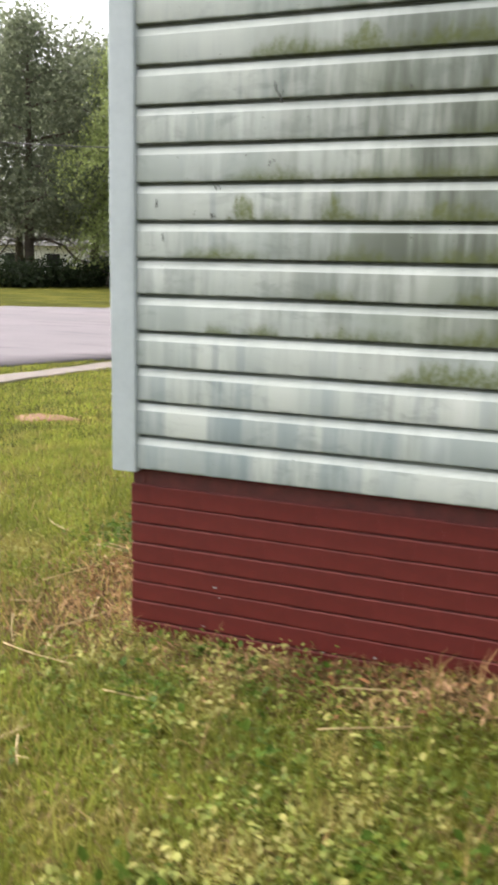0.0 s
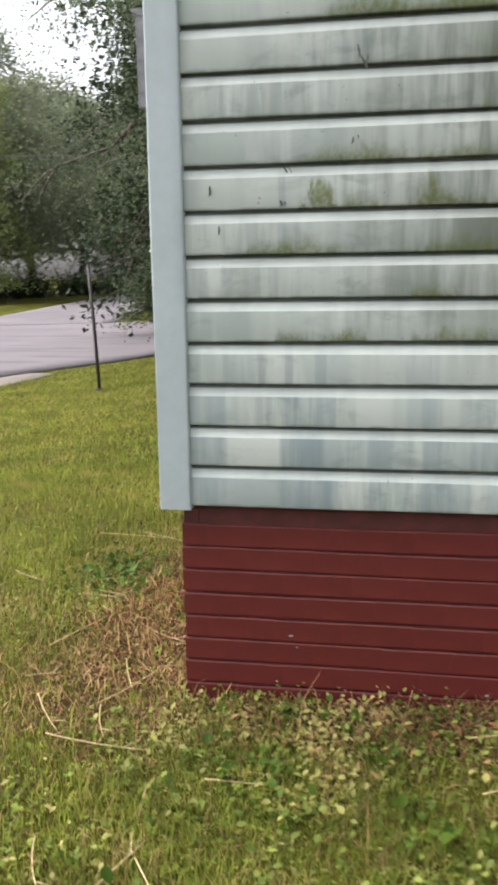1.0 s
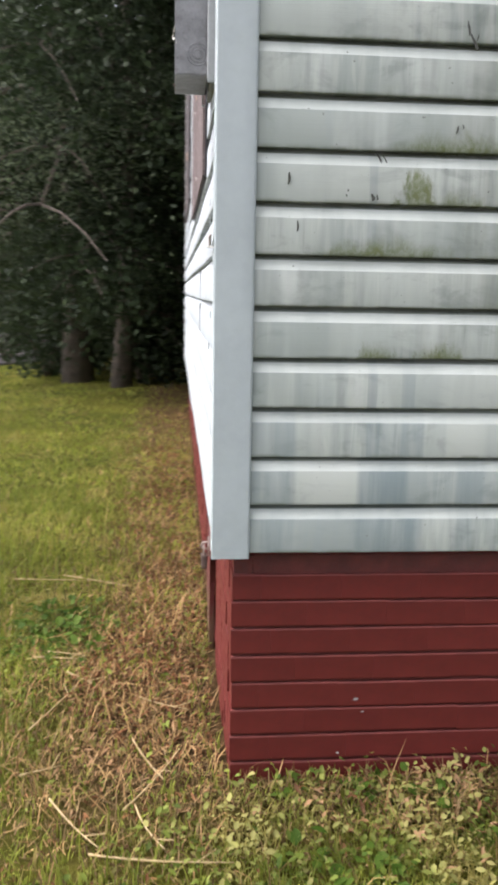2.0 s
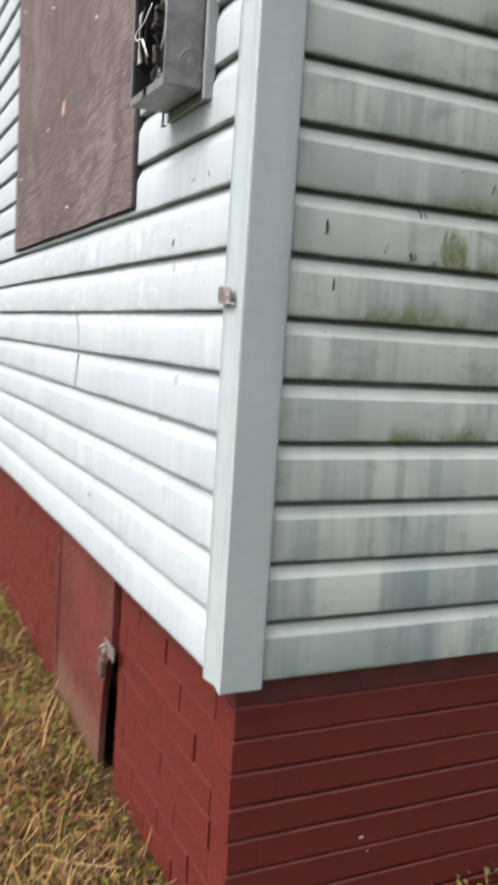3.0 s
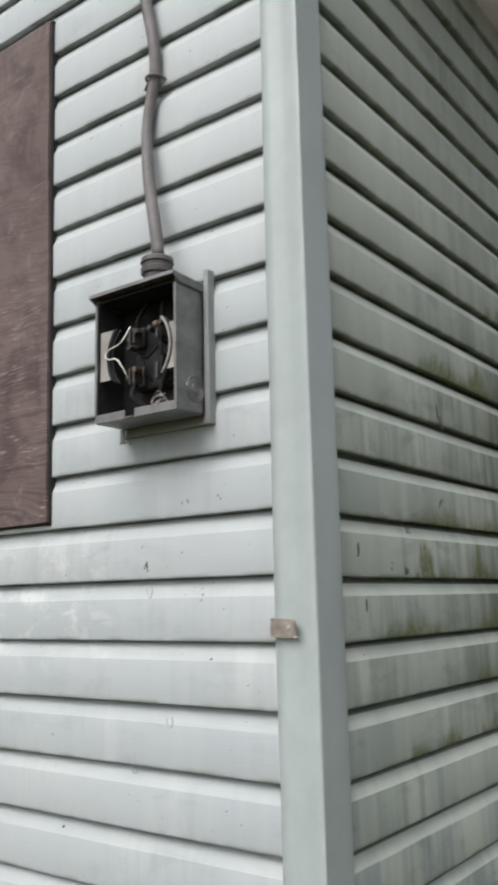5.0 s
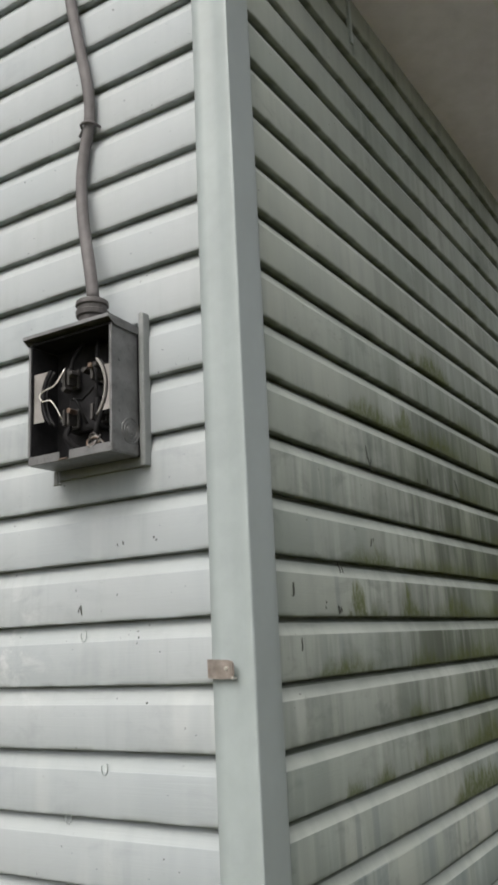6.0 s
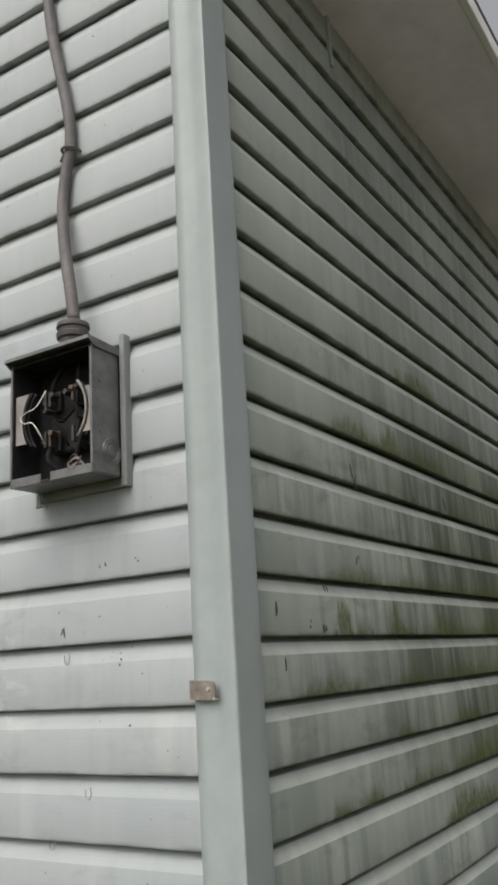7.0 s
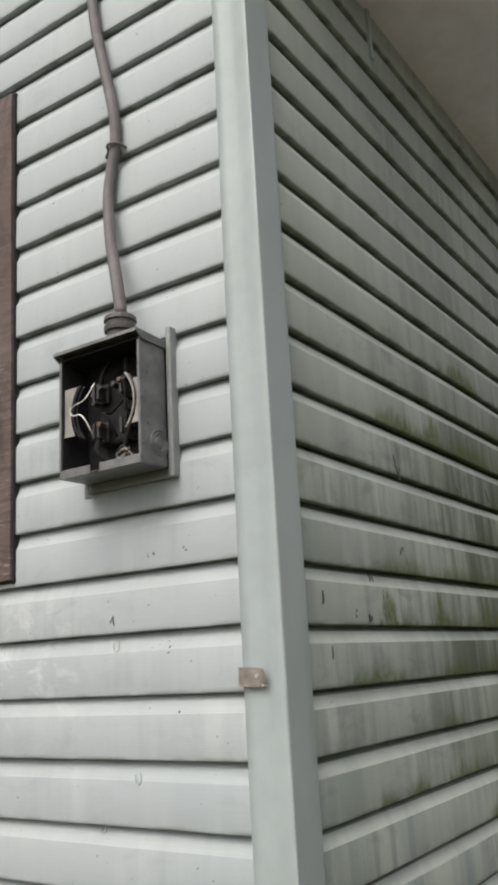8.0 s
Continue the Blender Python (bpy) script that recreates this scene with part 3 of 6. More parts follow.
def siding_course(wall, k, start, end, material, west, lap=0.0):
    """One course of a siding panel, slightly wavy as vinyl is. lap: lifts it where one panel lies on the next."""
    n = max(3, int((end - start) / 0.14))
    along = np.linspace(start, end, n)
    rng = np.random.RandomState(1000 * west + k)
    ph = rng.uniform(0, 6.28, 4)
    wave = 0.0011 * np.sin(along * 2.3 + ph[0]) + 0.0007 * np.sin(along * 6.1 + ph[1])
    sag = 0.0012 * np.sin(along * 1.4 + ph[2]) + 0.0006 * np.sin(along * 4.7 + ph[3])
    rows = []
    profile = PROFILE_WEST if west else PROFILE_SOUTH
    for i, (h, d) in enumerate(profile):
        z = (Z0_WEST + k * P_WEST if west else Z0 + k * P) + h + sag
        out = d - lap + wave * (1.0 if d < 0.008 else 0.3)
        rows.append(np.stack([SB + out, along, z], 1) if west else np.stack([along, SA + out, z], 1))
    verts = np.concatenate(rows)
    faces = [(i * n + j, i * n + j + 1, (i + 1) * n + j + 1, (i + 1) * n + j) for i in range(len(profile) - 1) for j in range(n - 1)]
    if west:
        faces = [f[::-1] for f in faces]
    me = mesh_of("siding_course", verts, faces, material, True)
    return linked("siding_course", me, wall)


BOARD_1 = (0.677, 2.285, 1.534, 2.750)
BOARD_2 = (3.42, 4.95, 1.72, 2.90)
HATCH = (0.800, 1.575)

bm = bmesh.new()
box(bm, (0.145, 0.060, Z0 - 0.02), (HOUSE_X, 0.145, TOP + 0.15))
wall_south = tagged(part("wall_south", bm, M_SHEATH), "south house wall in pale grey-green mildewed vinyl lap siding", "wall", kind="structure")
RIDGE, RISE, OVER = HOUSE_Y / 2, 1.55, 0.312


def roof_under(y):
    """Height of the roof's underside over the gable."""
    return TOP + 0.105 + (RISE - 0.02) * (1 - abs(y - RIDGE) / (RIDGE + OVER + 0.023))


def gable(bm, y0, y1, z0):
    """A piece of the gable wall from z0 up to the roof."""
    cuts = [y0] + [y for y in (RIDGE,) if y0 < y < y1] + [y1]
    line = [(y0, z0), (y1, z0)] + [(y, roof_under(y)) for y in cuts[::-1]]
    a, b = ([bm.verts.new((x, y, z)) for y, z in line] for x in (0.032, 0.145))
    bm.faces.new(a)
    bm.faces.new(b[::-1])
    for i in range(len(line)):
        j = (i + 1) % len(line)
        bm.faces.new((a[i], b[i], b[j], a[j]))


bm = bmesh.new()
edges = [0.062, BOARD_1[0] + 0.12, BOARD_1[1] - 0.12, BOARD_2[0] + 0.12, BOARD_2[1] - 0.12, HOUSE_Y]
for i in range(5):
    lo, hi = edges[i], edges[i + 1]
    if i % 2 == 0:
        gable(bm, lo, hi, Z0 - 0.02)
    else:
        bd = BOARD_1 if i == 1 else BOARD_2
        box(bm, (0.032, lo, Z0 - 0.02), (0.145, hi, bd[2] + 0.1))
        gable(bm, lo, hi, bd[3] - 0.1)
wall_west = tagged(part("wall_west", bm, M_SHEATH), "west gable wall in pale weathered vinyl lap siding", "wall", kind="structure")
bm = bmesh.new()
box(bm, (HOUSE_X, 0.026, Z0 - 0.02), (HOUSE_X + 0.12, HOUSE_Y, TOP + 0.15))
tagged(part("wall_east", bm, M_SIDE_B), "plain far wall of the house", "wall", kind="structure")
bm = bmesh.new()
box(bm, (0.018, HOUSE_Y, Z0 - 0.02), (HOUSE_X + 0.12, HOUSE_Y + 0.12, TOP + 0.15))
tagged(part("wall_north", bm, M_SIDE_B), "plain back wall of the house", "wall", kind="structure")

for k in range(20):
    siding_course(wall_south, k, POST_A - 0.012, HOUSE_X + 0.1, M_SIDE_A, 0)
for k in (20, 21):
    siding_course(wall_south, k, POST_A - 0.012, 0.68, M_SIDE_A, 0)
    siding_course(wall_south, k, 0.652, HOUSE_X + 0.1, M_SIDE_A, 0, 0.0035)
part("lap_edge", boxed((0.636, SA - 0.0065, 2.922), (0.6515, SA + 0.004, 3.085), 0.002), M_POST, wall_south, "pale curled end of a siding panel")
for k in range(34):
    z = Z0_WEST + k * P_WEST
    gaps = [bd for bd in (BOARD_1, BOARD_2) if z > bd[2] + 0.02 and z + P_WEST < bd[3] - 0.02]
    if k in (4, 5):
        cut = 1.20 if k == 4 else 1.222
        siding_course(wall_west, k, POST_B - 0.012, cut + 0.02, M_SIDE_B, 1, 0.0022)
        siding_course(wall_west, k, cut, HOUSE_Y + 0.1, M_SIDE_B, 1)
        continue
    start, stop = POST_B - 0.012, HOUSE_Y + 0.1
    over = z + 0.121 - roof_under(RIDGE)
    if over > 0:
        break
    half = (RIDGE + OVER + 0.023) * (1 - (z + 0.121 - TOP - 0.105) / (RISE - 0.02))
    start, stop = max(start, RIDGE - half), min(stop, RIDGE + half)
    for bd in gaps:
        siding_course(wall_west, k, start, bd[0] + 0.06, M_SIDE_B, 1)
        start = bd[1] - 0.06
    siding_course(wall_west, k, start, stop, M_SIDE_B, 1)


def corner_post():
    """Vinyl outside corner: two faces with a rounded arris and returns into the siding."""
    ax, ay = -0.0075, 0.003
    plan = [(POST_A, 0.058), (POST_A + 0.001, 0.006), (POST_A - 0.002, ay + 0.0005), (POST_A - 0.006, ay), (POST_A - 0.03, ay), (ax + 0.006, ay)]
    for s in np.linspace(0, math.pi / 2, 6):
        plan.append((ax + 0.003 - 0.003 * math.sin(s), ay + 0.003 - 0.003 * math.cos(s)))
    plan += [(ax, ay + 0.006), (ax + 0.0004, 0.018), (ax + 0.0048, 0.032), (ax + 0.0062, 0.048), (ax + 0.0022, 0.068), (ax + 0.0005, POST_B - 0.002), (ax + 0.009, POST_B + 0.001), (0.031, POST_B)]
    plan = np.array(plan)
    zs = np.linspace(Z0 - 0.016, TOP - 0.004, 70)
    verts = []
    for z in zs:
        wob = 0.0014 * np.sin(z * 2.6 + 0.8) + 0.0006 * np.sin(z * 8.3)
        p = plan.copy()
        p[3:12, 1] += wob * 0.5
        p[9:18, 0] += wob
        verts.append(np.column_stack([p, np.full(len(p), z)]))
    n = len(plan)
    faces = [(i * n + j, (i + 1) * n + j, (i + 1) * n + j + 1, i * n + j + 1) for i in range(len(zs) - 1) for j in range(n - 1)]
    me = mesh_of("corner_post", np.concatenate(verts), faces, M_POST, True)
    return tagged(linked("corner_post", me), "grey-green vinyl outside corner post, slightly buckled", "corner trim", kind="structure")


corner_post()

# eave over the south wall, gable roof behind
bm = bmesh.new()
box(bm, (-0.02, -OVER, TOP), (HOUSE_X + 0.4, 0.059, TOP + 0.02))
tagged(part("soffit", bm, M_SOFFIT), "dull white painted soffit under the eave", "soffit", kind="structure")
bm = bmesh.new()
box(bm, (-0.02, -OVER - 0.022, TOP - 0.004), (HOUSE_X + 0.4, -OVER - 0.001, TOP + 0.055), 0.003)
tagged(part("fascia", bm, M_WHITE), "white painted fascia board along the eave", "fascia", kind="structure")
bm = bmesh.new()
ridge = HOUSE_Y / 2
rise = 1.55
x0, x1 = -0.03, HOUSE_X + 0.45
sec = [(-OVER - 0.023, TOP + 0.075), (ridge, TOP + 0.15 + rise), (HOUSE_Y + 0.35, TOP + 0.15), (HOUSE_Y + 0.35, TOP + 0.11), (ridge, TOP + 0.10 + rise), (-OVER - 0.023, TOP + 0.057)]
ends = [[bm.verts.new((x, y, z)) for y, z in sec] for x in (x0, x1)]
for j in range(6):
    bm.faces.new((ends[0][j], ends[0][(j + 1) % 6], ends[1][(j + 1) % 6], ends[1][j]))
bm.faces.new(ends[0][:3] + ends[0][3:])
bm.faces.new((ends[1][:3] + ends[1][3:])[::-1])
tagged(part("roof", bm, M_ROOF), "dark asphalt shingle gable roof", "roof", kind="structure")
bm = bmesh.new()
box(bm, (0.15, 0.15, TOP + 0.02), (HOUSE_X - 0.005, HOUSE_Y - 0.005, TOP + 0.06))
tagged(part("ceiling", bm, M_SHEATH), "plain ceiling closing the empty house", "ceiling", kind="structure")
bm = bmesh.new()
box(bm, (0.15, 0.15, Z0 - 0.02), (HOUSE_X - 0.005, HOUSE_Y - 0.005, Z0 + 0.04))
tagged(part("floor", bm, M_SHEATH), "plain boarded floor of the empty house", "floor", kind="structure")

# ---------------------------------------------------------------- boarded windows
def window_board(bd, label, sheet, lean=0.0):
    y0, y1, z0, z1 = bd
    t_ = thing("window_board", (SB, (y0 + y1) / 2, z0), label, "boarded window")
    n_y, n_z = 14, 12
    bm = bmesh.new()
    rng = random.Random(int(y0 * 100))
    rows = []
    for i in range(n_z + 1):
        row = []
        for j in range(n_y + 1):
            y, z = y0 + (y1 - y0) * j / n_y, z0 + (z1 - z0) * i / n_z
            edge = i in (0, n_z) or j in (0, n_y)
            wav = 0.002 * math.sin(3 * y + 1) * math.sin(4 * z)
            jy, jz = (rng.uniform(-0.0015, 0.0015) for _ in range(2)) if edge else (0, 0)
            row.append(bm.verts.new((SB - 0.0140 + wav, y + jy, z + jz)))
        rows.append(row)
    for a, b in zip(rows, rows[1:]):
        for j in range(n_y):
            bm.faces.new((a[j], a[j + 1], b[j + 1], b[j]))
    out = bmesh.ops.extrude_face_region(bm, geom=bm.faces[:])
    for v in [g for g in out["geom"] if isinstance(g, bmesh.types.BMVert)]:
        v.co.x = SB - 0.004
    panel = part("panel", bm, sheet)
    bm = bmesh.new()
    for lo, hi in (((y0 - 0.0035, z0 - 0.006), (y0 + 0.004, z1 + 0.006)), ((y1 - 0.004, z0 - 0.006), (y1 + 0.005, z1 + 0.006))):
        box(bm, (SB - 0.0075, lo[0], lo[1]), (SB + 0.009, hi[0], hi[1]), 0.002)
    box(bm, (SB - 0.0073, y0 + 0.004, z0 - 0.005), (SB + 0.009, y1 - 0.004, z0 + 0.004), 0.002)
    casing = part("edge_strip", bm, M_BLACK, None, "thin black strip round the board")
    kids = [panel, casing]
    for fy, fz in ((0.236, 0.725), (0.24, 0.455), (0.60, 0.62), (0.62, 0.30), (0.93, 0.74), (0.93, 0.22), (0.45, 0.93), (0.42, 0.06)):
        bm = bmesh.new()
        disc(bm, (SB - 0.0135, y0 + fy * (y1 - y0), z0 + fz * (z1 - z0)), (-1, 0, 0), 0.0052, 0.003, 10)
        kids.append(part("nail_head", bm, M_NAIL))
    for fy, fz, r in ((0.459, 0.706, 0.024), (0.475, 0.319, 0.020)):
        bm = bmesh.new()
        tube([(SB - 0.0135, y0 + fy * (y1 - y0), z0 + fz * (z1 - z0)), (SB - 0.0170, y0 + fy * (y1 - y0), z0 + fz * (z1 - z0))], [r, r * 0.9], 14, bm)
        bmesh.ops.scale(bm, vec=(1, 0.7, 1.25), verts=bm.verts, space=Matrix.Translation((0, -(y0 + fy * (y1 - y0)), -(z0 + fz * (z1 - z0)))))
        kids.append(part("knot_plug", bm, M_KNOT, None, "pale orange wooden plug"))
    for k_ in kids:
        # nailed up a little out of plumb
        for v in k_.data.vertices:
            v.co.y += lean * (v.co.z - z0)
        if k_.name.startswith(("nail_head", "knot_plug")):
            k_.parent = panel
            continue
        k_.parent = t_
        k_.matrix_parent_inverse = Matrix.Translation(t_.location).inverted()
    return t_


M_KNOT = plain("pale_patch_wood", (0.50, 0.32, 0.215), 0.6, 0, 0.15, 50.0, 0.1)
window_board(BOARD_1, "weathered brown plywood sheet nailed over a window", M_PLY, 0.020)
window_board(BOARD_2, "dark weathered plywood sheet boarding up the far window", plain("dark_plywood", (0.060, 0.050, 0.050), 0.8, 0, 0.3, 3.0, 0.3))

# ---------------------------------------------------------------- meter box
def meter_box():
    y0, y1, z0, z1 = 0.232, 0.444, 1.704, 1.959
    xf, xb = -0.094, -0.016
    base = Vector((xb, (y0 + y1) / 2, z0))
    t_ = thing("meter_box", base, "open grey steel electric meter box with its meter missing", "meter box")
    kids = []

    def add(*a, **k):
        kids.append(part(*a, **k))
        return kids[-1]

    add("back_plate", boxed((xb + 0.004, 0.2295, 1.687), (SB + 0.004, 0.452, 1.950), 0.002), M_PLATE, None, "grey mounting board behind the box")
    add("side_channel", boxed((xb - 0.004, 0.2165, 1.686), (SB + 0.004, 0.2290, 1.992), 0.003), M_PLATE, None, "grey rim strip of the mounting board")
    g = 0.0022
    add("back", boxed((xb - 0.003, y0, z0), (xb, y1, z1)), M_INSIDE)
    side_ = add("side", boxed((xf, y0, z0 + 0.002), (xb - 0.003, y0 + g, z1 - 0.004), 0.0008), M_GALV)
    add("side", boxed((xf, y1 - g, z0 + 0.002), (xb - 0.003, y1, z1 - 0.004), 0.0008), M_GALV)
    # dark sheets added to deepen the shade on the inner walls
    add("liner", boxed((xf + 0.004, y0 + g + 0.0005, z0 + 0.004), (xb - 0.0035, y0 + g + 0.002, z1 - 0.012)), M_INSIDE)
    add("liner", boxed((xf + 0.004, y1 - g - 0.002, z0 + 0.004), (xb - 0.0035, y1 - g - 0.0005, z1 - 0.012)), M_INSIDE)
    for ya, yb in ((y0 - 0.0008, y0 + 0.0050), (y1 - 0.0050, y1 + 0.0008)):
        add("front_flange", boxed((xf - 0.0022, ya, z0 + 0.0175), (xf - 0.0002, yb, z1 - 0.013), 0.0007), M_GALV)
    add("bottom", boxed((xf, y0 + g, z0), (xb - 0.003, y1 - g, z0 + g)), M_GALV)
    # hood: roof sheet with a turned-down lip and splayed ends
    bm = bmesh.new()
    box(bm, (xf - 0.012, y0 - 0.003, z1 - 0.003), (xb - 0.001, y1 + 0.004, z1 + 0.002), 0.0008)
    box(bm, (xf - 0.0145, y0 - 0.003, z1 - 0.006), (xf - 0.0115, y1 + 0.006, z1 + 0.0018), 0.0006)
    for ya, yb in ((y0 - 0.0045, y0 - 0.0028), (y1 + 0.0045, y1 + 0.0062)):
        ear = [(xb - 0.001, z1 - 0.014), (xf + 0.004, z1 - 0.016), (xf - 0.0145, z1 - 0.005), (xf - 0.012, z1 + 0.0015), (xb - 0.001, z1 + 0.0015)]
        ea, eb = ([bm.verts.new((x, y, z)) for x, z in ear] for y in (ya, yb))
        bm.faces.new(ea)
        bm.faces.new(eb[::-1])
        for i in range(5):
            bm.faces.new((ea[i], eb[i], eb[(i + 1) % 5], ea[(i + 1) % 5]))
    bmesh.ops.transform(bm, matrix=Matrix.Translation((xb, 0, z1)) @ Matrix.Rotation(radians(3), 4, "Y") @ Matrix.Translation((-xb, 0, -z1)), verts=bm.verts)
    add("hood", bm, M_GALV)
    # dark sheet added for the shade under the hood
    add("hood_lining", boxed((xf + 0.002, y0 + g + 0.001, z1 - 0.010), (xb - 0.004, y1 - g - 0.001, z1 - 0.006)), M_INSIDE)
    # front lip at the foot, with a notch for the seal
    notch = (0.337, 0.362)
    add("front_lip", boxed((xf - 0.002, y0 + 0.001, z0), (xf, notch[0], z0 + 0.017), 0.0006), M_GALV)
    add("front_lip", boxed((xf - 0.002, notch[1], z0), (xf, y1 - 0.001, z0 + 0.017), 0.0006), M_GALV)
    add("seal_tab", boxed((xf - 0.006, notch[0] + 0.003, z0 + 0.0005), (xf + 0.010, notch[1] - 0.002, z0 + 0.003), 0.0006), M_RUST)
    # knockout rings and dimples in the visible side
    bm = bmesh.new()
    for r in (0.0105, 0.0175, 0.0245):
        ring(bm, (-0.042, y0 + 0.0003, z0 + 0.046), (0, -1, 0), r, 0.0019)
    disc(bm, (-0.042, y0 + 0.0002, z0 + 0.046), (0, -1, 0), 0.0085, 0.0022)
    add("knockout", bm, M_GALV)
    for dz in (0.080, 0.180):
        bm = bmesh.new()
        disc(bm, (xf + 0.022, y0 + 0.0004, z0 + dz), (0, -1, 0), 0.0038, 0.0016, 10)
        add("rivet", bm, M_GALV)
    # socket: two fibre liners, jaw blocks, ring, wires
    cy, cz = (y0 + y1) / 2 - 0.006, z0 + 0.130
    for s, half, edge_y, big in ((-1, 0.044, y0 + 0.0045, 0.087), (1, 0.050, y1 - 0.0045, 0.092)):
        bm = bmesh.new()
        mid = cz + (-0.004 if s < 0 else 0.006)
        arc = [(cy + s * math.sqrt(big ** 2 - (z - cz) ** 2), z) for z in np.linspace(mid - half, mid + half, 12).tolist()]
        plate = [(y - s * 0.002, z) for y, z in arc] + [(edge_y, mid + half), (edge_y, mid - half)]
        bm.faces.new([bm.verts.new((-0.086, y, z)) for y, z in plate])
        thicken(bm, 0.0016)
        add("trim_plate", bm, M_FIBRE, None, "pale grey trim plate with a round cut-out")
    for s, name_m in ((-1, M_FIBRE), (1, M_INSIDE)):
        arc = [(-0.089, cy + s * 0.080 * math.cos(a), cz + 0.080 * math.sin(a)) for a in np.linspace(-0.75, 0.75, 14)]
        for dx, mat_ in ((0.0, name_m), (0.010, M_BLACK)):
            add("socket_ring", tube([(p[0] + dx, p[1], p[2]) for p in arc], 0.0028, 6), mat_, None, "" , smooth=True)
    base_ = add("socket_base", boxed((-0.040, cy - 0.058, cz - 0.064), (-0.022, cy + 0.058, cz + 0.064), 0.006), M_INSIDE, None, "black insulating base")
    for sy in (-1, 1):
        for sz in (-1, 1):
            yy, zz = cy + sy * 0.036, cz + sz * 0.040
            bm = bmesh.new()
            box(bm, (-0.074, yy - 0.010, zz - 0.016), (-0.045, yy - 0.004, zz + 0.016), 0.0012)
            box(bm, (-0.074, yy + 0.002, zz - 0.016), (-0.045, yy + 0.008, zz + 0.016), 0.0012)
            box(bm, (-0.052, yy - 0.014, zz - 0.020), (-0.044, yy + 0.014, zz + 0.020), 0.002)
            add("jaw", bm, M_JAW, None, "corroded contact jaw")
            bm = bmesh.new()
            disc(bm, (-0.056, yy + sy * 0.016, zz), (-1, 0, 0), 0.006, 0.008, 8)
            add("terminal_screw", bm, M_GALV)
    for path, r in ((((-0.04, cy + 0.02, z1 - 0.01), (-0.055, cy + 0.03, cz + 0.085), (-0.06, cy + 0.036, cz + 0.055)), 0.0055),
                    (((-0.04, cy - 0.02, z1 - 0.01), (-0.055, cy - 0.03, cz + 0.085), (-0.06, cy - 0.036, cz + 0.055)), 0.0055),
                    (((-0.06, cy + 0.036, cz - 0.055), (-0.075, cy + 0.03, cz - 0.085), (-0.05, cy + 0.0, z0 + 0.012)), 0.007),
                    (((-0.06, cy - 0.036, cz - 0.055), (-0.080, cy - 0.05, cz - 0.080), (-0.06, cy - 0.02, z0 + 0.012)), 0.007),
                    (((-0.05, cy - 0.06, cz - 0.02), (-0.085, cy - 0.066, cz - 0.05), (-0.07, cy - 0.03, z0 + 0.014)), 0.0055)):
        add("lead", tube(curve_points(path, 10), r * 0.8, 7), M_LEAD_DARK, None, "black insulated lead", smooth=True)
    junk = random.Random(8)
    for i in range(4):
        q0 = Vector((-0.050, cy + junk.uniform(-0.05, 0.05), cz + junk.uniform(-0.05, 0.05)))
        path = [q0, q0 + Vector((-0.028, junk.uniform(-0.02, 0.02), junk.uniform(-0.02, 0.01))), q0 + Vector((-0.034, junk.uniform(-0.03, 0.03), junk.uniform(-0.045, -0.01))), q0 + Vector((-0.012, junk.uniform(-0.03, 0.03), -0.055))]
        add("lead", tube(curve_points(path, 9), junk.uniform(0.002, 0.004), 6), M_LEAD_DARK, None, "black insulated lead", smooth=True)
    for i in range(6):
        yy, zz = cy + junk.uniform(-0.05, 0.045), cz + junk.uniform(-0.04, 0.055)
        add("contact_scrap", boxed((-0.080, yy - 0.006, zz - 0.004), (-0.060, yy + 0.005, zz + 0.005), 0.0015, Matrix.Translation((-0.07, yy, zz)) @ Matrix.Rotation(junk.uniform(-0.9, 0.9), 4, "X") @ Matrix.Translation((0.07, -yy, -zz))), (M_JAW, M_JAW, M_COPPER)[i % 3])
    loop = [(-0.085, cy + 0.026, cz + 0.054), (-0.094, cy + 0.044, cz + 0.022), (-0.099, cy + 0.068, cz + 0.013), (-0.101, cy + 0.078, cz + 0.003), (-0.100, cy + 0.070, cz - 0.008), (-0.096, cy + 0.050, cz - 0.011), (-0.088, cy + 0.030, cz - 0.048)]
    add("bare_wire", tube(curve_points(loop, 28), 0.0014, 6), M_WIRE, None, "bent bare aluminium wire loop", smooth=True)
    for k, lift in enumerate((0.0, 0.007, -0.004)):
        tangle = [(-0.086 + 0.003 * k, cy - 0.074, z0 + 0.016), (-0.092, cy - 0.058 + lift, z0 + 0.034 + lift), (-0.088, cy - 0.035, z0 + 0.026 - lift), (-0.095, cy - 0.048 - lift, z0 + 0.014), (-0.090, cy - 0.067, z0 + 0.028 + lift), (-0.086, cy - 0.020 - lift, z0 + 0.014)]
        add("copper_strand", tube(curve_points(tangle, 26), 0.0016, 5), (M_FIBRE, M_JAW, M_COPPER)[k], None, "tangled frayed strand", smooth=True)
    # drain tab under the box
    bm = bmesh.new()
    box(bm, (-0.026, 0.432, 1.677), (-0.023, 0.444, z0 - 0.001), 0.0006)
    box(bm, (-0.026, 0.430, 1.675), (-0.018, 0.446, 1.678), 0.0006)
    add("tab", bm, M_PLATE)
    # hub on top
    hy, hx = 0.308, -0.062
    rings_ = ((-0.001, 0.030), (0.012, 0.030), (0.014, 0.027), (0.022, 0.027), (0.024, 0.032), (0.032, 0.033), (0.034, 0.029), (0.040, 0.029), (0.042, 0.033), (0.049, 0.032), (0.0515, 0.028), (0.053, 0.016))
    add("hub", tube([(hx, hy, z1 + 1.22 * a) for a, _ in rings_], [r for _, r in rings_], 20), M_HUB, None, "dark grey threaded hub")

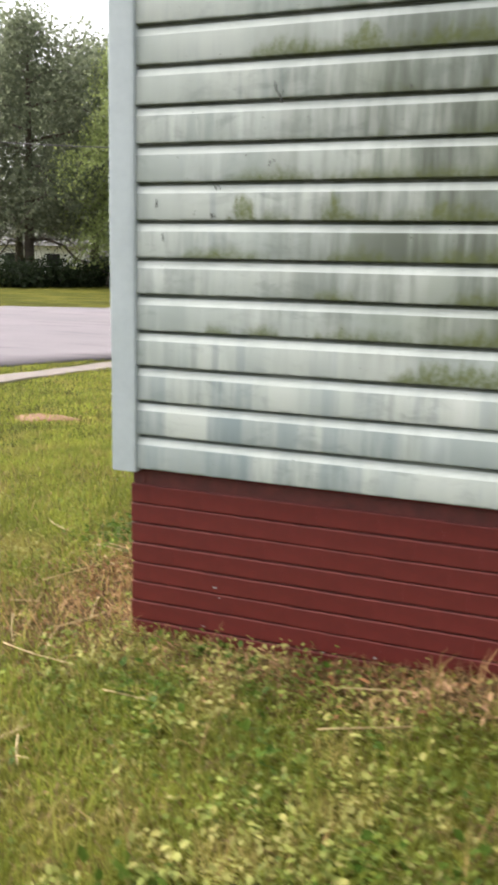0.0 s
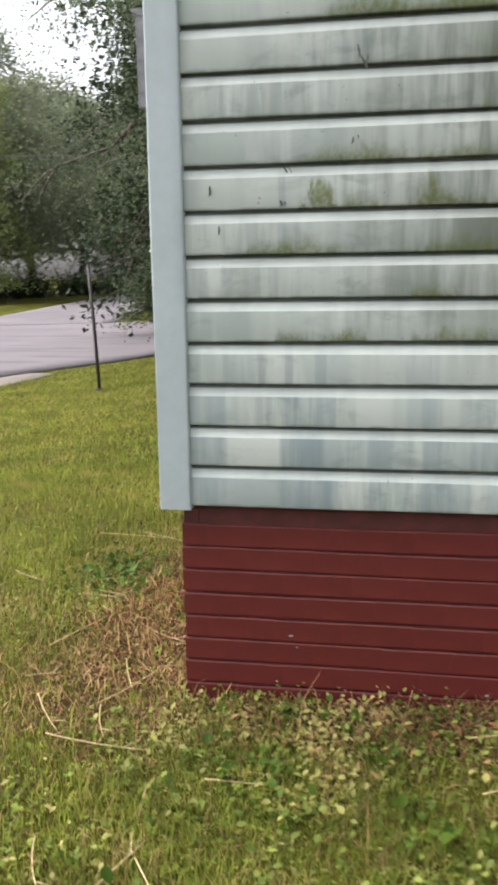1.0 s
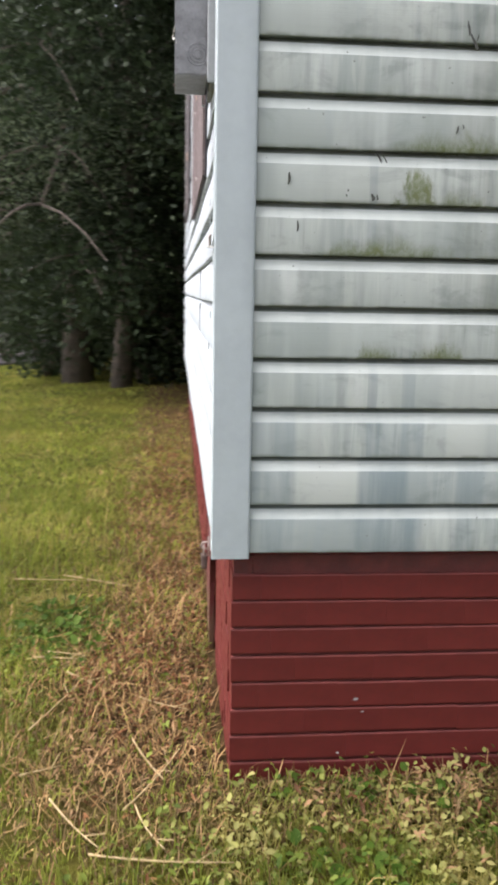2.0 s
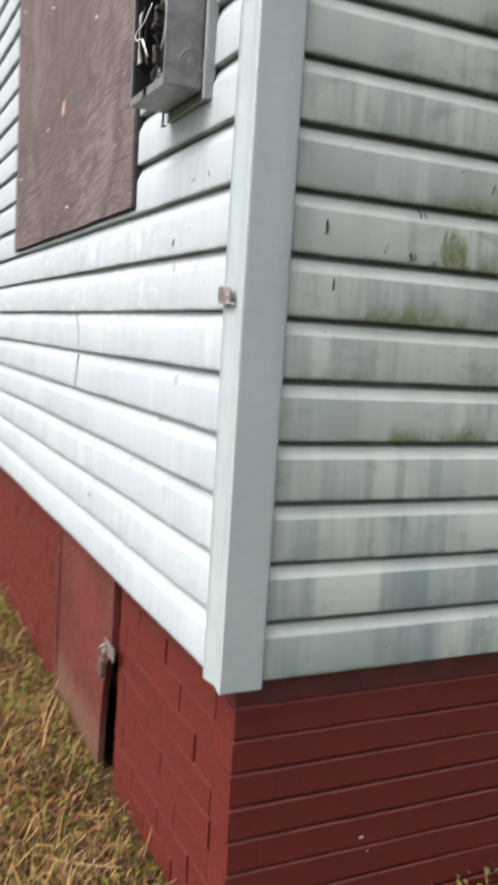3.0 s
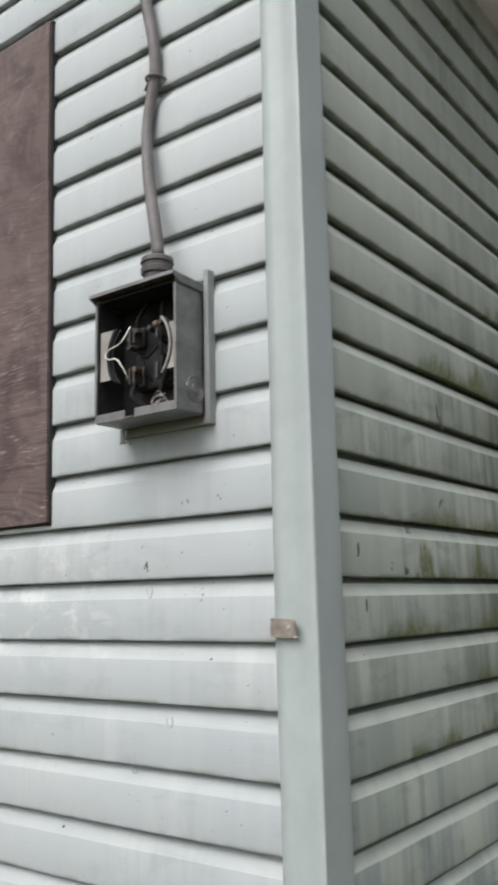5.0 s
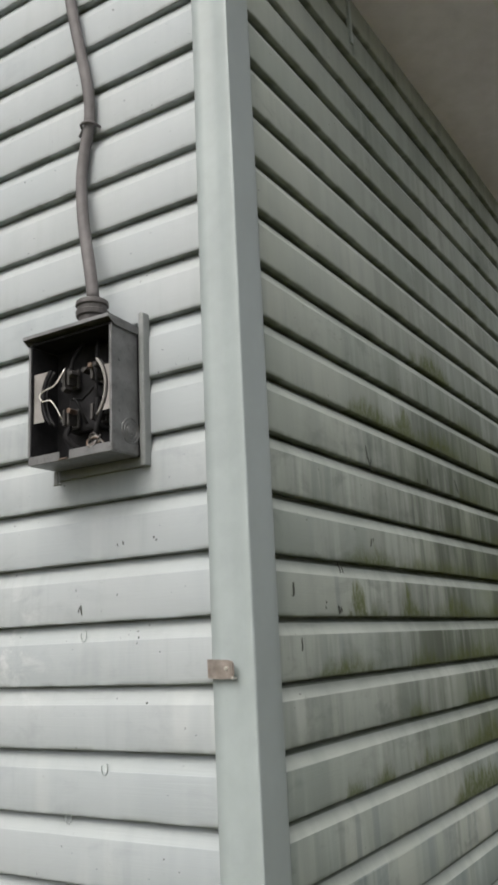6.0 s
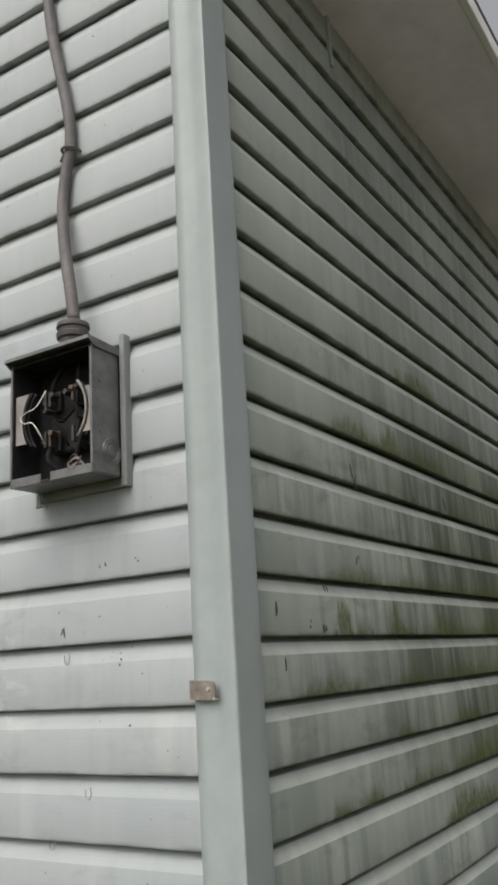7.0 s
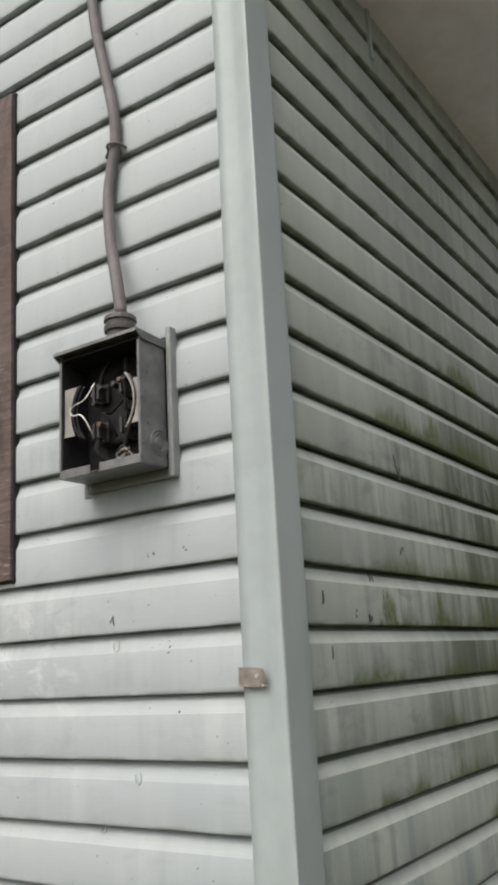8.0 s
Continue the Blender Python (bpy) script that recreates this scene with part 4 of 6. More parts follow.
    for k_ in kids:
        kind_ = k_.name.split(".")[0]
        if kind_ in ("knockout", "rivet"):
            k_.parent = side_
        elif kind_ in ("jaw", "terminal_screw"):
            k_.parent = base_
        else:
            k_.parent = t_
            k_.matrix_parent_inverse = Matrix.Translation(base).inverted()
    return t_, (hx, hy - 0.003, z1 + 0.066)


METER, HUB = meter_box()


def service_cable():
    line = [HUB, (-0.056, 0.320, 2.10), (-0.036, 0.354, 2.21), (-0.021, 0.374, 2.32), (-0.0165, 0.368, 2.40), (-0.0165, 0.356, 2.455), (-0.017, 0.357, 2.53), (-0.018, 0.378, 2.64), (-0.018, 0.402, 2.75), (-0.018, 0.418, 2.85), (-0.018, 0.432, 3.00), (-0.018, 0.436, 3.25), (-0.018, 0.44, 3.54)]
    t_ = thing("service_cable", HUB, "grey weathered electric service cable running up the wall", "cable")
    kids = [part("sheath", tube(curve_points(line, 70), 0.0128, 10), M_CABLE, None, "", True)]
    bm = bmesh.new()
    arc = [(-0.0165 - 0.0175 * math.sin(a), 0.356 - 0.0175 * math.cos(a), 2.452) for a in np.linspace(0, math.pi, 10)]
    pts = [(SB + 0.002, arc[0][1], 2.452)] + arc + [(SB - 0.012, arc[-1][1] + 0.004, 2.452), (SB - 0.002, arc[-1][1] + 0.022, 2.449)]
    tube(pts, 0.0034, 6, bm)
    kids.append(part("clamp", bm, M_CABLE, None, "small metal cable clamp", True))
    for k_ in kids:
        k_.parent = t_
        k_.matrix_parent_inverse = Matrix.Translation(HUB).inverted()


service_cable()


def corner_clip():
    """A bent scrap of metal nailed on the corner post."""
    t_ = thing("metal_clip", (-0.006, 0.066, 1.31), "bent scrap of bare metal nailed to the corner post", "metal clip")
    bm = bmesh.new()
    prof = [(0.091, -0.0185), (0.078, -0.0180), (0.064, -0.0170), (0.052, -0.0145), (0.044, -0.0140), (0.038, -0.0190)]
    zs = ((1.298, 1.329), (1.2965, 1.3285), (1.296, 1.3275), (1.296, 1.327), (1.2975, 1.325), (1.302, 1.319))
    top, bot = [], []
    for (y, x), (lo, hi) in zip(prof, zs):
        bot.append(bm.verts.new((x, y, lo)))
        top.append(bm.verts.new((x, y, hi)))
    for i in range(5):
        bm.faces.new((bot[i], bot[i + 1], top[i + 1], top[i]))
    thicken(bm, 0.0012)
    a = part("strip", bm, M_STRAP)
    bm = bmesh.new()
    disc(bm, (-0.0150, 0.055, 1.313), (-1, 0, 0), 0.0034, 0.003, 10)
    b = part("nail_head", bm, M_NAIL)
    bm = bmesh.new()
    tube([(-0.007, 0.041, 1.297), (-0.024, 0.038, 1.298)], 0.0022, 7, bm)
    c = part("nail_head", bm, M_NAIL)
    for k_ in (a, b, c):
        k_.parent = t_
        k_.matrix_parent_inverse = Matrix.Translation(t_.location).inverted()


corner_clip()

# gouges in the siding
def gouge(wall, west, u, z, w, h, lean=0.0, material=M_MARK):
    bm = bmesh.new()
    n = 7
    pts = [(lean * (s - 0.5) + 0.25 * w * math.sin(5 * s), (s - 0.5) * h) for s in np.linspace(0, 1, n)]
    lay = 0.0014
    row = []
    for i, (a, b) in enumerate(pts):
        half = 0.36 * w * (0.35 + math.sin(math.pi * (0.1 + 0.85 * i / (n - 1))))
        for s in (-1, 1):
            q = u + a + s * half
            row.append(bm.verts.new((SB - lay, q, z + b) if west else (q, SA - lay, z + b)))
    for i in range(n - 1):
        bm.faces.new((row[2 * i], row[2 * i + 1], row[2 * i + 3], row[2 * i + 2]))
    thicken(bm, 0.0007)
    part("gouge", bm, material, wall)


for u, z, w, h, lean in ((0.154, 1.447, 0.006, 0.026, 0.004), (0.176, 1.346, 0.004, 0.024, 0.002), (0.342, 1.411, 0.008, 0.016, 0.0),
                         (0.283, 1.414, 0.003, 0.006, 0.0), (0.286, 1.425, 0.003, 0.005, 0.0), (0.352, 1.411, 0.004, 0.012, 0.0), (0.352, 1.496, 0.005, 0.022, -0.012), (0.365, 1.494, 0.003, 0.018, -0.01),
                         (0.538, 1.770, 0.005, 0.030, -0.003), (0.552, 1.742, 0.007, 0.034, -0.013), (0.559, 1.752, 0.003, 0.016, 0.006), (0.525, 1.560, 0.004, 0.018, 0.006), (0.538, 1.567, 0.003, 0.010, 0.0),
                         (0.93, 1.752, 0.004, 0.016, 0.0), (1.17, 1.77, 0.006, 0.040, -0.02)):
    gouge(wall_south, 0, u, z, w, h, lean)
for u, z, w, h, lean in ((0.392, 1.429, 0.003, 0.020, 0.004), (0.398, 1.430, 0.002, 0.012, -0.004), (0.302, 1.452, 0.003, 0.003, 0.0), (0.252, 1.372, 0.003, 0.004, 0.0),
                         (0.256, 1.362, 0.003, 0.003, 0.0), (0.204, 1.345, 0.002, 0.003, 0.0), (0.428, 1.249, 0.005, 0.006, 0.0), (0.235, 1.257, 0.004, 0.004, 0.0), (0.213, 1.5515, 0.003, 0.004, 0.0), (0.207, 1.546, 0.003, 0.004, 0.0),
                         (0.286, 1.5475, 0.003, 0.008, 0.004), (0.30, 1.545, 0.002, 0.006, 0.002), (0.62, 0.925, 0.006, 0.005, 0.0)):
    gouge(wall_west, 1, u, z, w, h, lean)
gouge(wall_west, 1, 0.998, 0.768, 0.040, 0.014, 0.012, M_RING)
for y, z in ((0.336, 1.143), (0.424, 1.055), (0.386, 1.381)):
    bm = bmesh.new()
    line = [(SB - 0.001 - 0.0005 * math.sin(a), y + 0.0065 * math.sin(a), z - 0.012 * math.cos(a)) for a in np.linspace(-2.4, 2.0, 14)]
    tube(line, 0.0009, 5, bm)
    part("scuff_ring", bm, M_RING, wall_west)

for pts, half in ((((1.232, 1.276), (1.205, 1.240), (1.196, 1.200), (1.200, 1.176)), 0.0015), (((1.190, 1.160), (1.196, 1.120), (1.206, 1.085), (1.212, 1.062)), 0.0030)):
    bm = bmesh.new()
    tube([(SB - 0.0012, y, z) for y, z, _ in curve_points([(y, z, 0) for y, z in pts], 10)], half, 5, bm)
    part("seam_gap", bm, M_MARK, wall_west)

# ---------------------------------------------------------------- crawlspace hatch and vent
def crawlspace_door():
    y0, y1 = HATCH[0] + 0.008, HATCH[1] - 0.018
    z0, z1 = 0.0, 0.592
    hinge = Vector((BRICK_B + 0.006, y1, z0))
    t_ = thing("crawlspace_door", hinge, "dark red painted crawlspace hatch with a galvanised hasp, standing ajar", "hatch")
    rot = Matrix.Rotation(radians(-1.6), 4, "Z")

    def add(name, bm, material, label="", smooth=False, parent=None):
        bmesh.ops.transform(bm, matrix=rot, verts=bm.verts)
        return part(name, bm, material, parent or t_, label, smooth)

    w = y1 - y0
    bm = bmesh.new()
    # the free edge is rotted away towards the foot
    outline = [(0, -0.03), (-w + 0.105, -0.03), (-w + 0.090, 0.12), (-w + 0.078, 0.22), (-w + 0.045, 0.31), (-w, 0.36), (-w, z1), (0, z1)]
    front = [bm.verts.new((-0.004, y, z)) for y, z in outline]
    back = [bm.verts.new((0.014, y, z)) for y, z in outline]
    bm.faces.new(front)
    bm.faces.new(back[::-1])
    for i in range(8):
        bm.faces.new((front[i], back[i], back[(i + 1) % 8], front[(i + 1) % 8]))
    add("panel", bm, M_DOOR)
    add("batten", boxed((-0.010, -0.036, -0.02), (-0.0045, -0.004, z1 - 0.01), 0.0015), M_DOOR)
    hz = 0.372
    hasp = add("hasp", boxed((-0.012, -w - 0.050, hz - 0.018), (-0.0075, -w + 0.060, hz + 0.018), 0.0015), M_STRAP, "galvanised hasp plate, rust-stained")
    add("staple", tube(curve_points([(-0.008, -w + 0.015, hz - 0.012), (-0.030, -w + 0.015, hz - 0.008), (-0.030, -w + 0.015, hz + 0.008), (-0.008, -w + 0.015, hz + 0.012)], 12), 0.0035, 6), M_STRAP, "", True, hasp)
    lock = add("padlock", boxed((-0.034, -w + 0.000, hz - 0.078), (-0.014, -w + 0.036, hz - 0.030), 0.004), M_RUST, "rusty padlock")
    add("shackle", tube(curve_points([(-0.024, -w + 0.006, hz - 0.032), (-0.025, -w + 0.006, hz - 0.010), (-0.025, -w + 0.018, hz + 0.002), (-0.025, -w + 0.030, hz - 0.010), (-0.024, -w + 0.030, hz - 0.032)], 16), 0.003, 6), M_STRAP, "", True, lock)


crawlspace_door()


def foundation_vent(y):
    t_ = thing("foundation_vent", (BRICK_B, y, 0.43), "small crawlspace vent in the brick, red paint flaking to white", "vent")
    for lo, hi in (((-0.006, -0.17, 0.0), (0.006, 0.17, 0.012)), ((-0.006, -0.17, 0.108), (0.006, 0.17, 0.12)), ((-0.006, -0.17, 0.012), (0.006, -0.158, 0.108)), ((-0.006, 0.158, 0.012), (0.006, 0.17, 0.108))):
        part("frame_bar", boxed(lo, hi, 0.001), M_DOOR if hi[2] < 0.11 else M_FIBRE, t_)
    for i in range(5):
        part("slat", boxed((-0.001, -0.158, 0.018 + 0.018 * i), (0.006, 0.158, 0.026 + 0.018 * i)), M_INSIDE, t_)


foundation_vent(4.45)

# ---------------------------------------------------------------- ground, road, path
def ground_sheet():
    core = np.arange(-9, 9.01, 0.12)
    out = 9 + np.geomspace(0.25, 900, 46)
    line = np.concatenate([-out[::-1], core, out])
    xs, ys = line + 0.0, line + 3.0
    X, Y = np.meshgrid(xs, ys)
    Z = ground_z(X, Y)
    n = len(line)
    verts = np.stack([X.ravel(), Y.ravel(), Z.ravel()], 1)
    i = np.arange(n * (n - 1)).reshape(n - 1, n)[:, :-1].ravel()
    faces = np.stack([i, i + 1, i + n + 1, i + n], 1)
    return tagged(linked("ground", mesh_of("ground", verts, faces, M_SOIL, True)), "lawn soil with thin grass, weeds and dry patches", "ground", kind="structure")


ground_sheet()


def strip(name, near, far, material, label, lift, thick=0.05, n=60):
    """A paved strip between two lines of the plan, draped on the ground."""
    a, b = np.array(curve_points([(*p, 0) for p in near], n))[:, :2], np.array(curve_points([(*p, 0) for p in far], n))[:, :2]
    rows = 12
    g = np.array([a + (b - a) * s for s in np.linspace(0, 1, rows)])
    z = ground_z(g[..., 0], g[..., 1]) + lift
    top = np.concatenate([g, z[..., None]], 2).reshape(-1, 3)
    faces = [(i * n + j, i * n + j + 1, (i + 1) * n + j + 1, (i + 1) * n + j) for i in range(rows - 1) for j in range(n - 1)]
    low = top.copy()
    low[:, 2] -= thick
    m = len(top)
    rim = list(range(n)) + [i * n + n - 1 for i in range(1, rows)] + [(rows - 1) * n + j for j in range(n - 2, -1, -1)] + [i * n for i in range(rows - 2, 0, -1)]
    side = [(rim[i], rim[(i + 1) % len(rim)], rim[(i + 1) % len(rim)] + m, rim[i] + m) for i in range(len(rim))]
    me = mesh_of(name, np.concatenate([top, low]), faces + side, material)
    bm = bmesh.new()
    bm.from_mesh(me)
    bmesh.ops.recalc_face_normals(bm, faces=bm.faces)
    if sum(f.normal.z for f in bm.faces) < 0:
        bmesh.ops.reverse_faces(bm, faces=bm.faces)
    bm.to_mesh(me)
    bm.free()
    return tagged(linked(name, me), label, name, kind="structure")


ROAD_NEAR = ((-20, -4.5), (-10, 2.6), (-6.2, 6.4), (-4.8, 9.2), (-3.5, 12.2), (-1.0, 17.0), (4.0, 24.0))
ROAD_FAR = ((-34, 8.0), (-24, 15.0), (-15.6, 20.0), (-12.0, 21.6), (-7.2, 23.4), (-4.0, 26.5), (1.0, 33.0))
strip("road", ROAD_NEAR, ROAD_FAR, M_ROAD, "pale worn asphalt road curving past the lawn", 0.03)
strip("road_branch", ((-7.8, 22.6), (-9.0, 28.0), (-11.0, 40.0), (-14, 62)), ((-12.6, 20.8), (-13.6, 27.0), (-16.5, 41.0), (-21, 64)), M_ROAD, "pale asphalt side road leading away under trees", 0.034)
strip("pavement", ((-9.0, 0.4), (-5.2, 4.4), (-4.5, 6.4), (-4.2, 9.4)), ((-9.7, 0.9), (-5.9, 4.7), (-5.05, 6.6), (-4.75, 9.6)), M_CONCRETE, "narrow old concrete path running into the road", 0.014)
# Made-up pale ground out of view; reflects neutral light up to the soffit.
strip("drive", ((-9.0, -3.4), (0.0, -3.3), (9.0, -3.4)), ((-9.0, -9.0), (0.0, -9.1), (9.0, -9.0)), M_BOUNCE, "unseen pale ground sheet added to bounce light onto the eave", 0.02)

# ---------------------------------------------------------------- trees
def leaf_cloud(centres, spread, per, size, rng, droop=0.0):
    """Small folded leaves scattered round centres: arrays for mesh_of."""
    n = len(centres) * per
    c = np.repeat(centres, per, 0) + rng.normal(0, 1, (n, 3)) * spread
    s = size * rng.uniform(0.6, 1.35, (n, 1))
    a = rng.normal(0, 1, (n, 3))
    a[:, 2] = a[:, 2] * 0.6 - droop
    a /= np.linalg.norm(a, axis=1, keepdims=True)
    b = np.cross(a, rng.normal(0, 1, (n, 3)))
    b /= np.linalg.norm(b, axis=1, keepdims=True)
    up = np.cross(a, b)
    v = np.stack([c, c + a * s * 0.5 + b * s * 0.26 + up * s * 0.08, c + a * s, c + a * s * 0.5 - b * s * 0.26 + up * s * 0.08], 1).reshape(-1, 3)
    f = np.arange(4 * n).reshape(-1, 4)
    return v, f


def tree(name, at, height, radius, low, trunk_r, seed, leaf, leaf_size, per, label, lean=(0, 0), limbs=11, droop=0.25, spread=0.33, category="tree", clear=0.0, bough=None):
    """Tapered trunk, limbs with side branches, and a crown of many small leaves."""
    rng = np.random.RandomState(seed)
    g = float(ground_z(at[0], at[1]))
    t_ = thing(name, (at[0], at[1], g), label, category)
    bm = bmesh.new()
    steps = np.linspace(0, 1, 9)
    stem = [(lean[0] * s ** 1.5 + 0.12 * math.sin(3 * s + seed), lean[1] * s ** 1.5 + 0.12 * math.cos(2.3 * s + seed), height * 0.88 * s - 0.05) for s in steps]
    tube(stem, [trunk_r * (1.25 if s == 0 else 1) * (1 - 0.82 * s) for s in steps], 9, bm)
    tips = []
    for i in range(limbs):
        s = low / height + (0.98 - low / height) * ((i + 0.5) / limbs) ** 0.9
        k = min(s * 8, 7.99)
        j = int(k)
        p0 = np.array(stem[j]) + (np.array(stem[j + 1]) - np.array(stem[j])) * (k - j)
        az_ = 2.4 * i + rng.uniform(-0.5, 0.5)
        reach = radius * (1.0 - 0.55 * ((s - 0.35) / 0.65) ** 2 if s > 0.35 else 0.95) * rng.uniform(0.75, 1.1)
        rise_ = rng.uniform(0.15, 0.5) * reach * (0.4 + s)
        way = np.array([math.cos(az_), math.sin(az_), 0])
        pts = [p0 + way * reach * q + np.array([0, 0, rise_ * q - droop * reach * q * q * 1.4]) + rng.normal(0, 0.05, 3) * reach * q for q in np.linspace(0, 1, 6)]
        r0 = trunk_r * 0.42 * (1 - 0.6 * s)
        tube(pts, [r0 * (1 - 0.85 * q) + 0.006 for q in np.linspace(0, 1, 6)], 6, bm)
        for q in (1, 2, 3, 4, 5):
            for side in (-1, 1):
                l = reach * rng.uniform(0.22, 0.42)
                w2 = np.array([math.cos(az_ + side * rng.uniform(0.5, 1.2)), math.sin(az_ + side * rng.uniform(0.5, 1.2)), rng.uniform(-0.35, 0.45) - droop * 0.7])
                sub = [pts[q] + w2 * l * h + np.array([0, 0, -droop * l * h * h]) for h in np.linspace(0, 1, 4)]
                tube(sub, [r0 * 0.28 * (1 - 0.8 * h) + 0.004 for h in np.linspace(0, 1, 4)], 4, bm, False)
                tips += [sub[1], sub[2], sub[3], (sub[2] + sub[3]) / 2 + rng.normal(0, 0.15, 3) * l]
        tips += pts[3:]
    tips = np.array(tips)
    tips = tips[rng.uniform(0, 1, len(tips)) < 0.90]
    part("trunk", bm, M_BARK, t_, "", True)
    v, f = leaf_cloud(tips, spread, per, leaf_size, rng, droop)
    c = v.reshape(-1, 4, 3).mean(1)
    keep = c[:, 2] > clear * (1 + 0.22 * np.sin(2.3 * c[:, 0] + seed) * np.cos(1.9 * c[:, 1]) + 0.10 * rng.normal(0, 1, len(c)))
    v = v.reshape(-1, 4, 3)[keep & (c[:, 2] > 0.06)].reshape(-1, 3)
    f = np.arange(len(v)).reshape(-1, 4)
    linked("crown", mesh_of("crown", v, f, leaf), t_)
    if bough:
        # one low bough that hangs under the crown
        line = np.array(curve_points(bough, 12))
        bm = tube(line, [0.03 * (1 - 0.8 * q) + 0.004 for q in np.linspace(0, 1, 12)], 6)
        ends_ = []
        for q in range(3, 12):
            for side in (-1, 0, 1):
                w2 = np.array([0.25 * side + rng.normal(0, 0.1), rng.normal(0, 0.2), rng.uniform(-0.35, 0.1)]) * 0.9
                sub = [line[q] + w2 * h for h in (0, 0.4, 0.75, 1.0)]
                tube(sub, [0.007, 0.006, 0.005, 0.003], 4, bm, False)
                ends_ += sub[1:]
        part("bough", bm, M_BARK, t_, "low bough hanging over the lawn", True)
        v, f = leaf_cloud(np.array(ends_), 0.085, 80, leaf_size * 0.9, rng, 0.35)
        linked("crown", mesh_of("crown", v, f, leaf), t_)
    return t_


def shrub(at, height, radius, seed, leaf, leaf_size, count, label):
    rng = np.random.RandomState(seed)
    t_ = thing("shrub", (at[0], at[1], float(ground_z(*at))), label, "shrub")
    bm = bmesh.new()
    tips = []
    for i in range(13):
        a = rng.uniform(0, 6.28)
        r = radius * math.sqrt(rng.uniform(0, 1))
        top_ = height * rng.uniform(0.6, 1.05) * (1 - 0.35 * (r / radius) ** 2)
        pts = [np.array([math.cos(a) * r * q, math.sin(a) * r * q, top_ * q ** 0.8 - 0.04]) for q in np.linspace(0, 1, 5)]
        tube(pts, [0.02 * (1 - 0.8 * q) + 0.003 for q in np.linspace(0, 1, 5)], 5, bm, False)
        tips += [p + rng.normal(0, 0.12, 3) * radius for p in pts[1:] for _ in range(3)]
    part("branchwork", bm, M_BARK, t_)
    tips = np.array(tips)
    v, f = leaf_cloud(tips, 0.16 * radius + 0.05, max(1, count // len(tips)), leaf_size, rng, 0.1)
    v[:, 2] = np.maximum(v[:, 2], 0.02)
    linked("crown", mesh_of("crown", v, f, leaf), t_)
    return t_


# beyond the road
far_a = tree("tree", (-31.5, 44.0), 17.8, 7.6, 2.6, 0.34, 5, M_LEAF, 0.27, 54, "tall broadleaf tree with a dense dark crown beyond the road", droop=0.36, limbs=19, spread=0.70, clear=3.4)
far_b = tree("tree", (-26.0, 51.0), 16.8, 7.0, 2.6, 0.28, 9, M_LEAF, 0.26, 52, "tall broadleaf tree with a dense dark crown beyond the road", droop=0.36, limbs=19, spread=0.66, clear=3.3)
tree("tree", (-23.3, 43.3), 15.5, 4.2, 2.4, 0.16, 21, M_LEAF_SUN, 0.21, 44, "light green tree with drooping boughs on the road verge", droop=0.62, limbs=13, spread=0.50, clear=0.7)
for i, (x, y, s, turn) in enumerate(((-40, 41.0, 0.95, 80), (-47, 44, 1.0, 200), (-34, 56, 1.05, 20), (-25, 66, 1.0, 140), (-44, 60, 1.1, 300), (-20.5, 74, 1.0, 45), (-9.5, 47, 0.95, 260), (-17, 66, 1.1, 95), (-32, 72, 1.2, 180), (-5, 54, 1.1, 10))):
    m = pose(x, y, float(ground_z(x, y)), 0, 0, turn)
    ob = copy_thing((far_a, far_b)[i % 2], m)
    ob.scale = (s, s, s)
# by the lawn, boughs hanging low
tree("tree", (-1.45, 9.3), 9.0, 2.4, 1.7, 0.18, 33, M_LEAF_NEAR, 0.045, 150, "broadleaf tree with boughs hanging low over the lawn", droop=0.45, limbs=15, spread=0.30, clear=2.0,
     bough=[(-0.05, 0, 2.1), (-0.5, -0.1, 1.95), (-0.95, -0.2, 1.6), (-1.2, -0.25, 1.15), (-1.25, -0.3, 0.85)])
# the wood behind the house, its deep shade put into the leaf colour
tree("wood_tree", (-0.75, 8.3), 7.5, 1.9, 0.7, 0.11, 63, M_LEAF_SHADE, 0.085, 70, "young dark tree leaning over the back of the lawn", droop=0.40, limbs=14, spread=0.26)
wood_a = tree("wood_tree", (0.2, 12.6), 13.0, 3.3, 1.2, 0.17, 51, M_LEAF_SHADE, 0.16, 40, "tall dark tree at the edge of the wood", droop=0.35, limbs=17, spread=0.36)
wood_b = tree("wood_tree", (-1.6, 15.0), 14.0, 3.5, 1.5, 0.20, 57, M_LEAF_SHADE, 0.17, 40, "tall dark tree at the edge of the wood", droop=0.25, limbs=17, spread=0.38)
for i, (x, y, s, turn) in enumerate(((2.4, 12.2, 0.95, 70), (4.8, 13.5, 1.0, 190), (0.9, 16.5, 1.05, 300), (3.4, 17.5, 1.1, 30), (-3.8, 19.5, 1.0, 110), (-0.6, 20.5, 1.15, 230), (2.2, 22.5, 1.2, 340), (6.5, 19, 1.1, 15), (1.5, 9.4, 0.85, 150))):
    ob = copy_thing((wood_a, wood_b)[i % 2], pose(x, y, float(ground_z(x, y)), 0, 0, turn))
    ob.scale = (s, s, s)
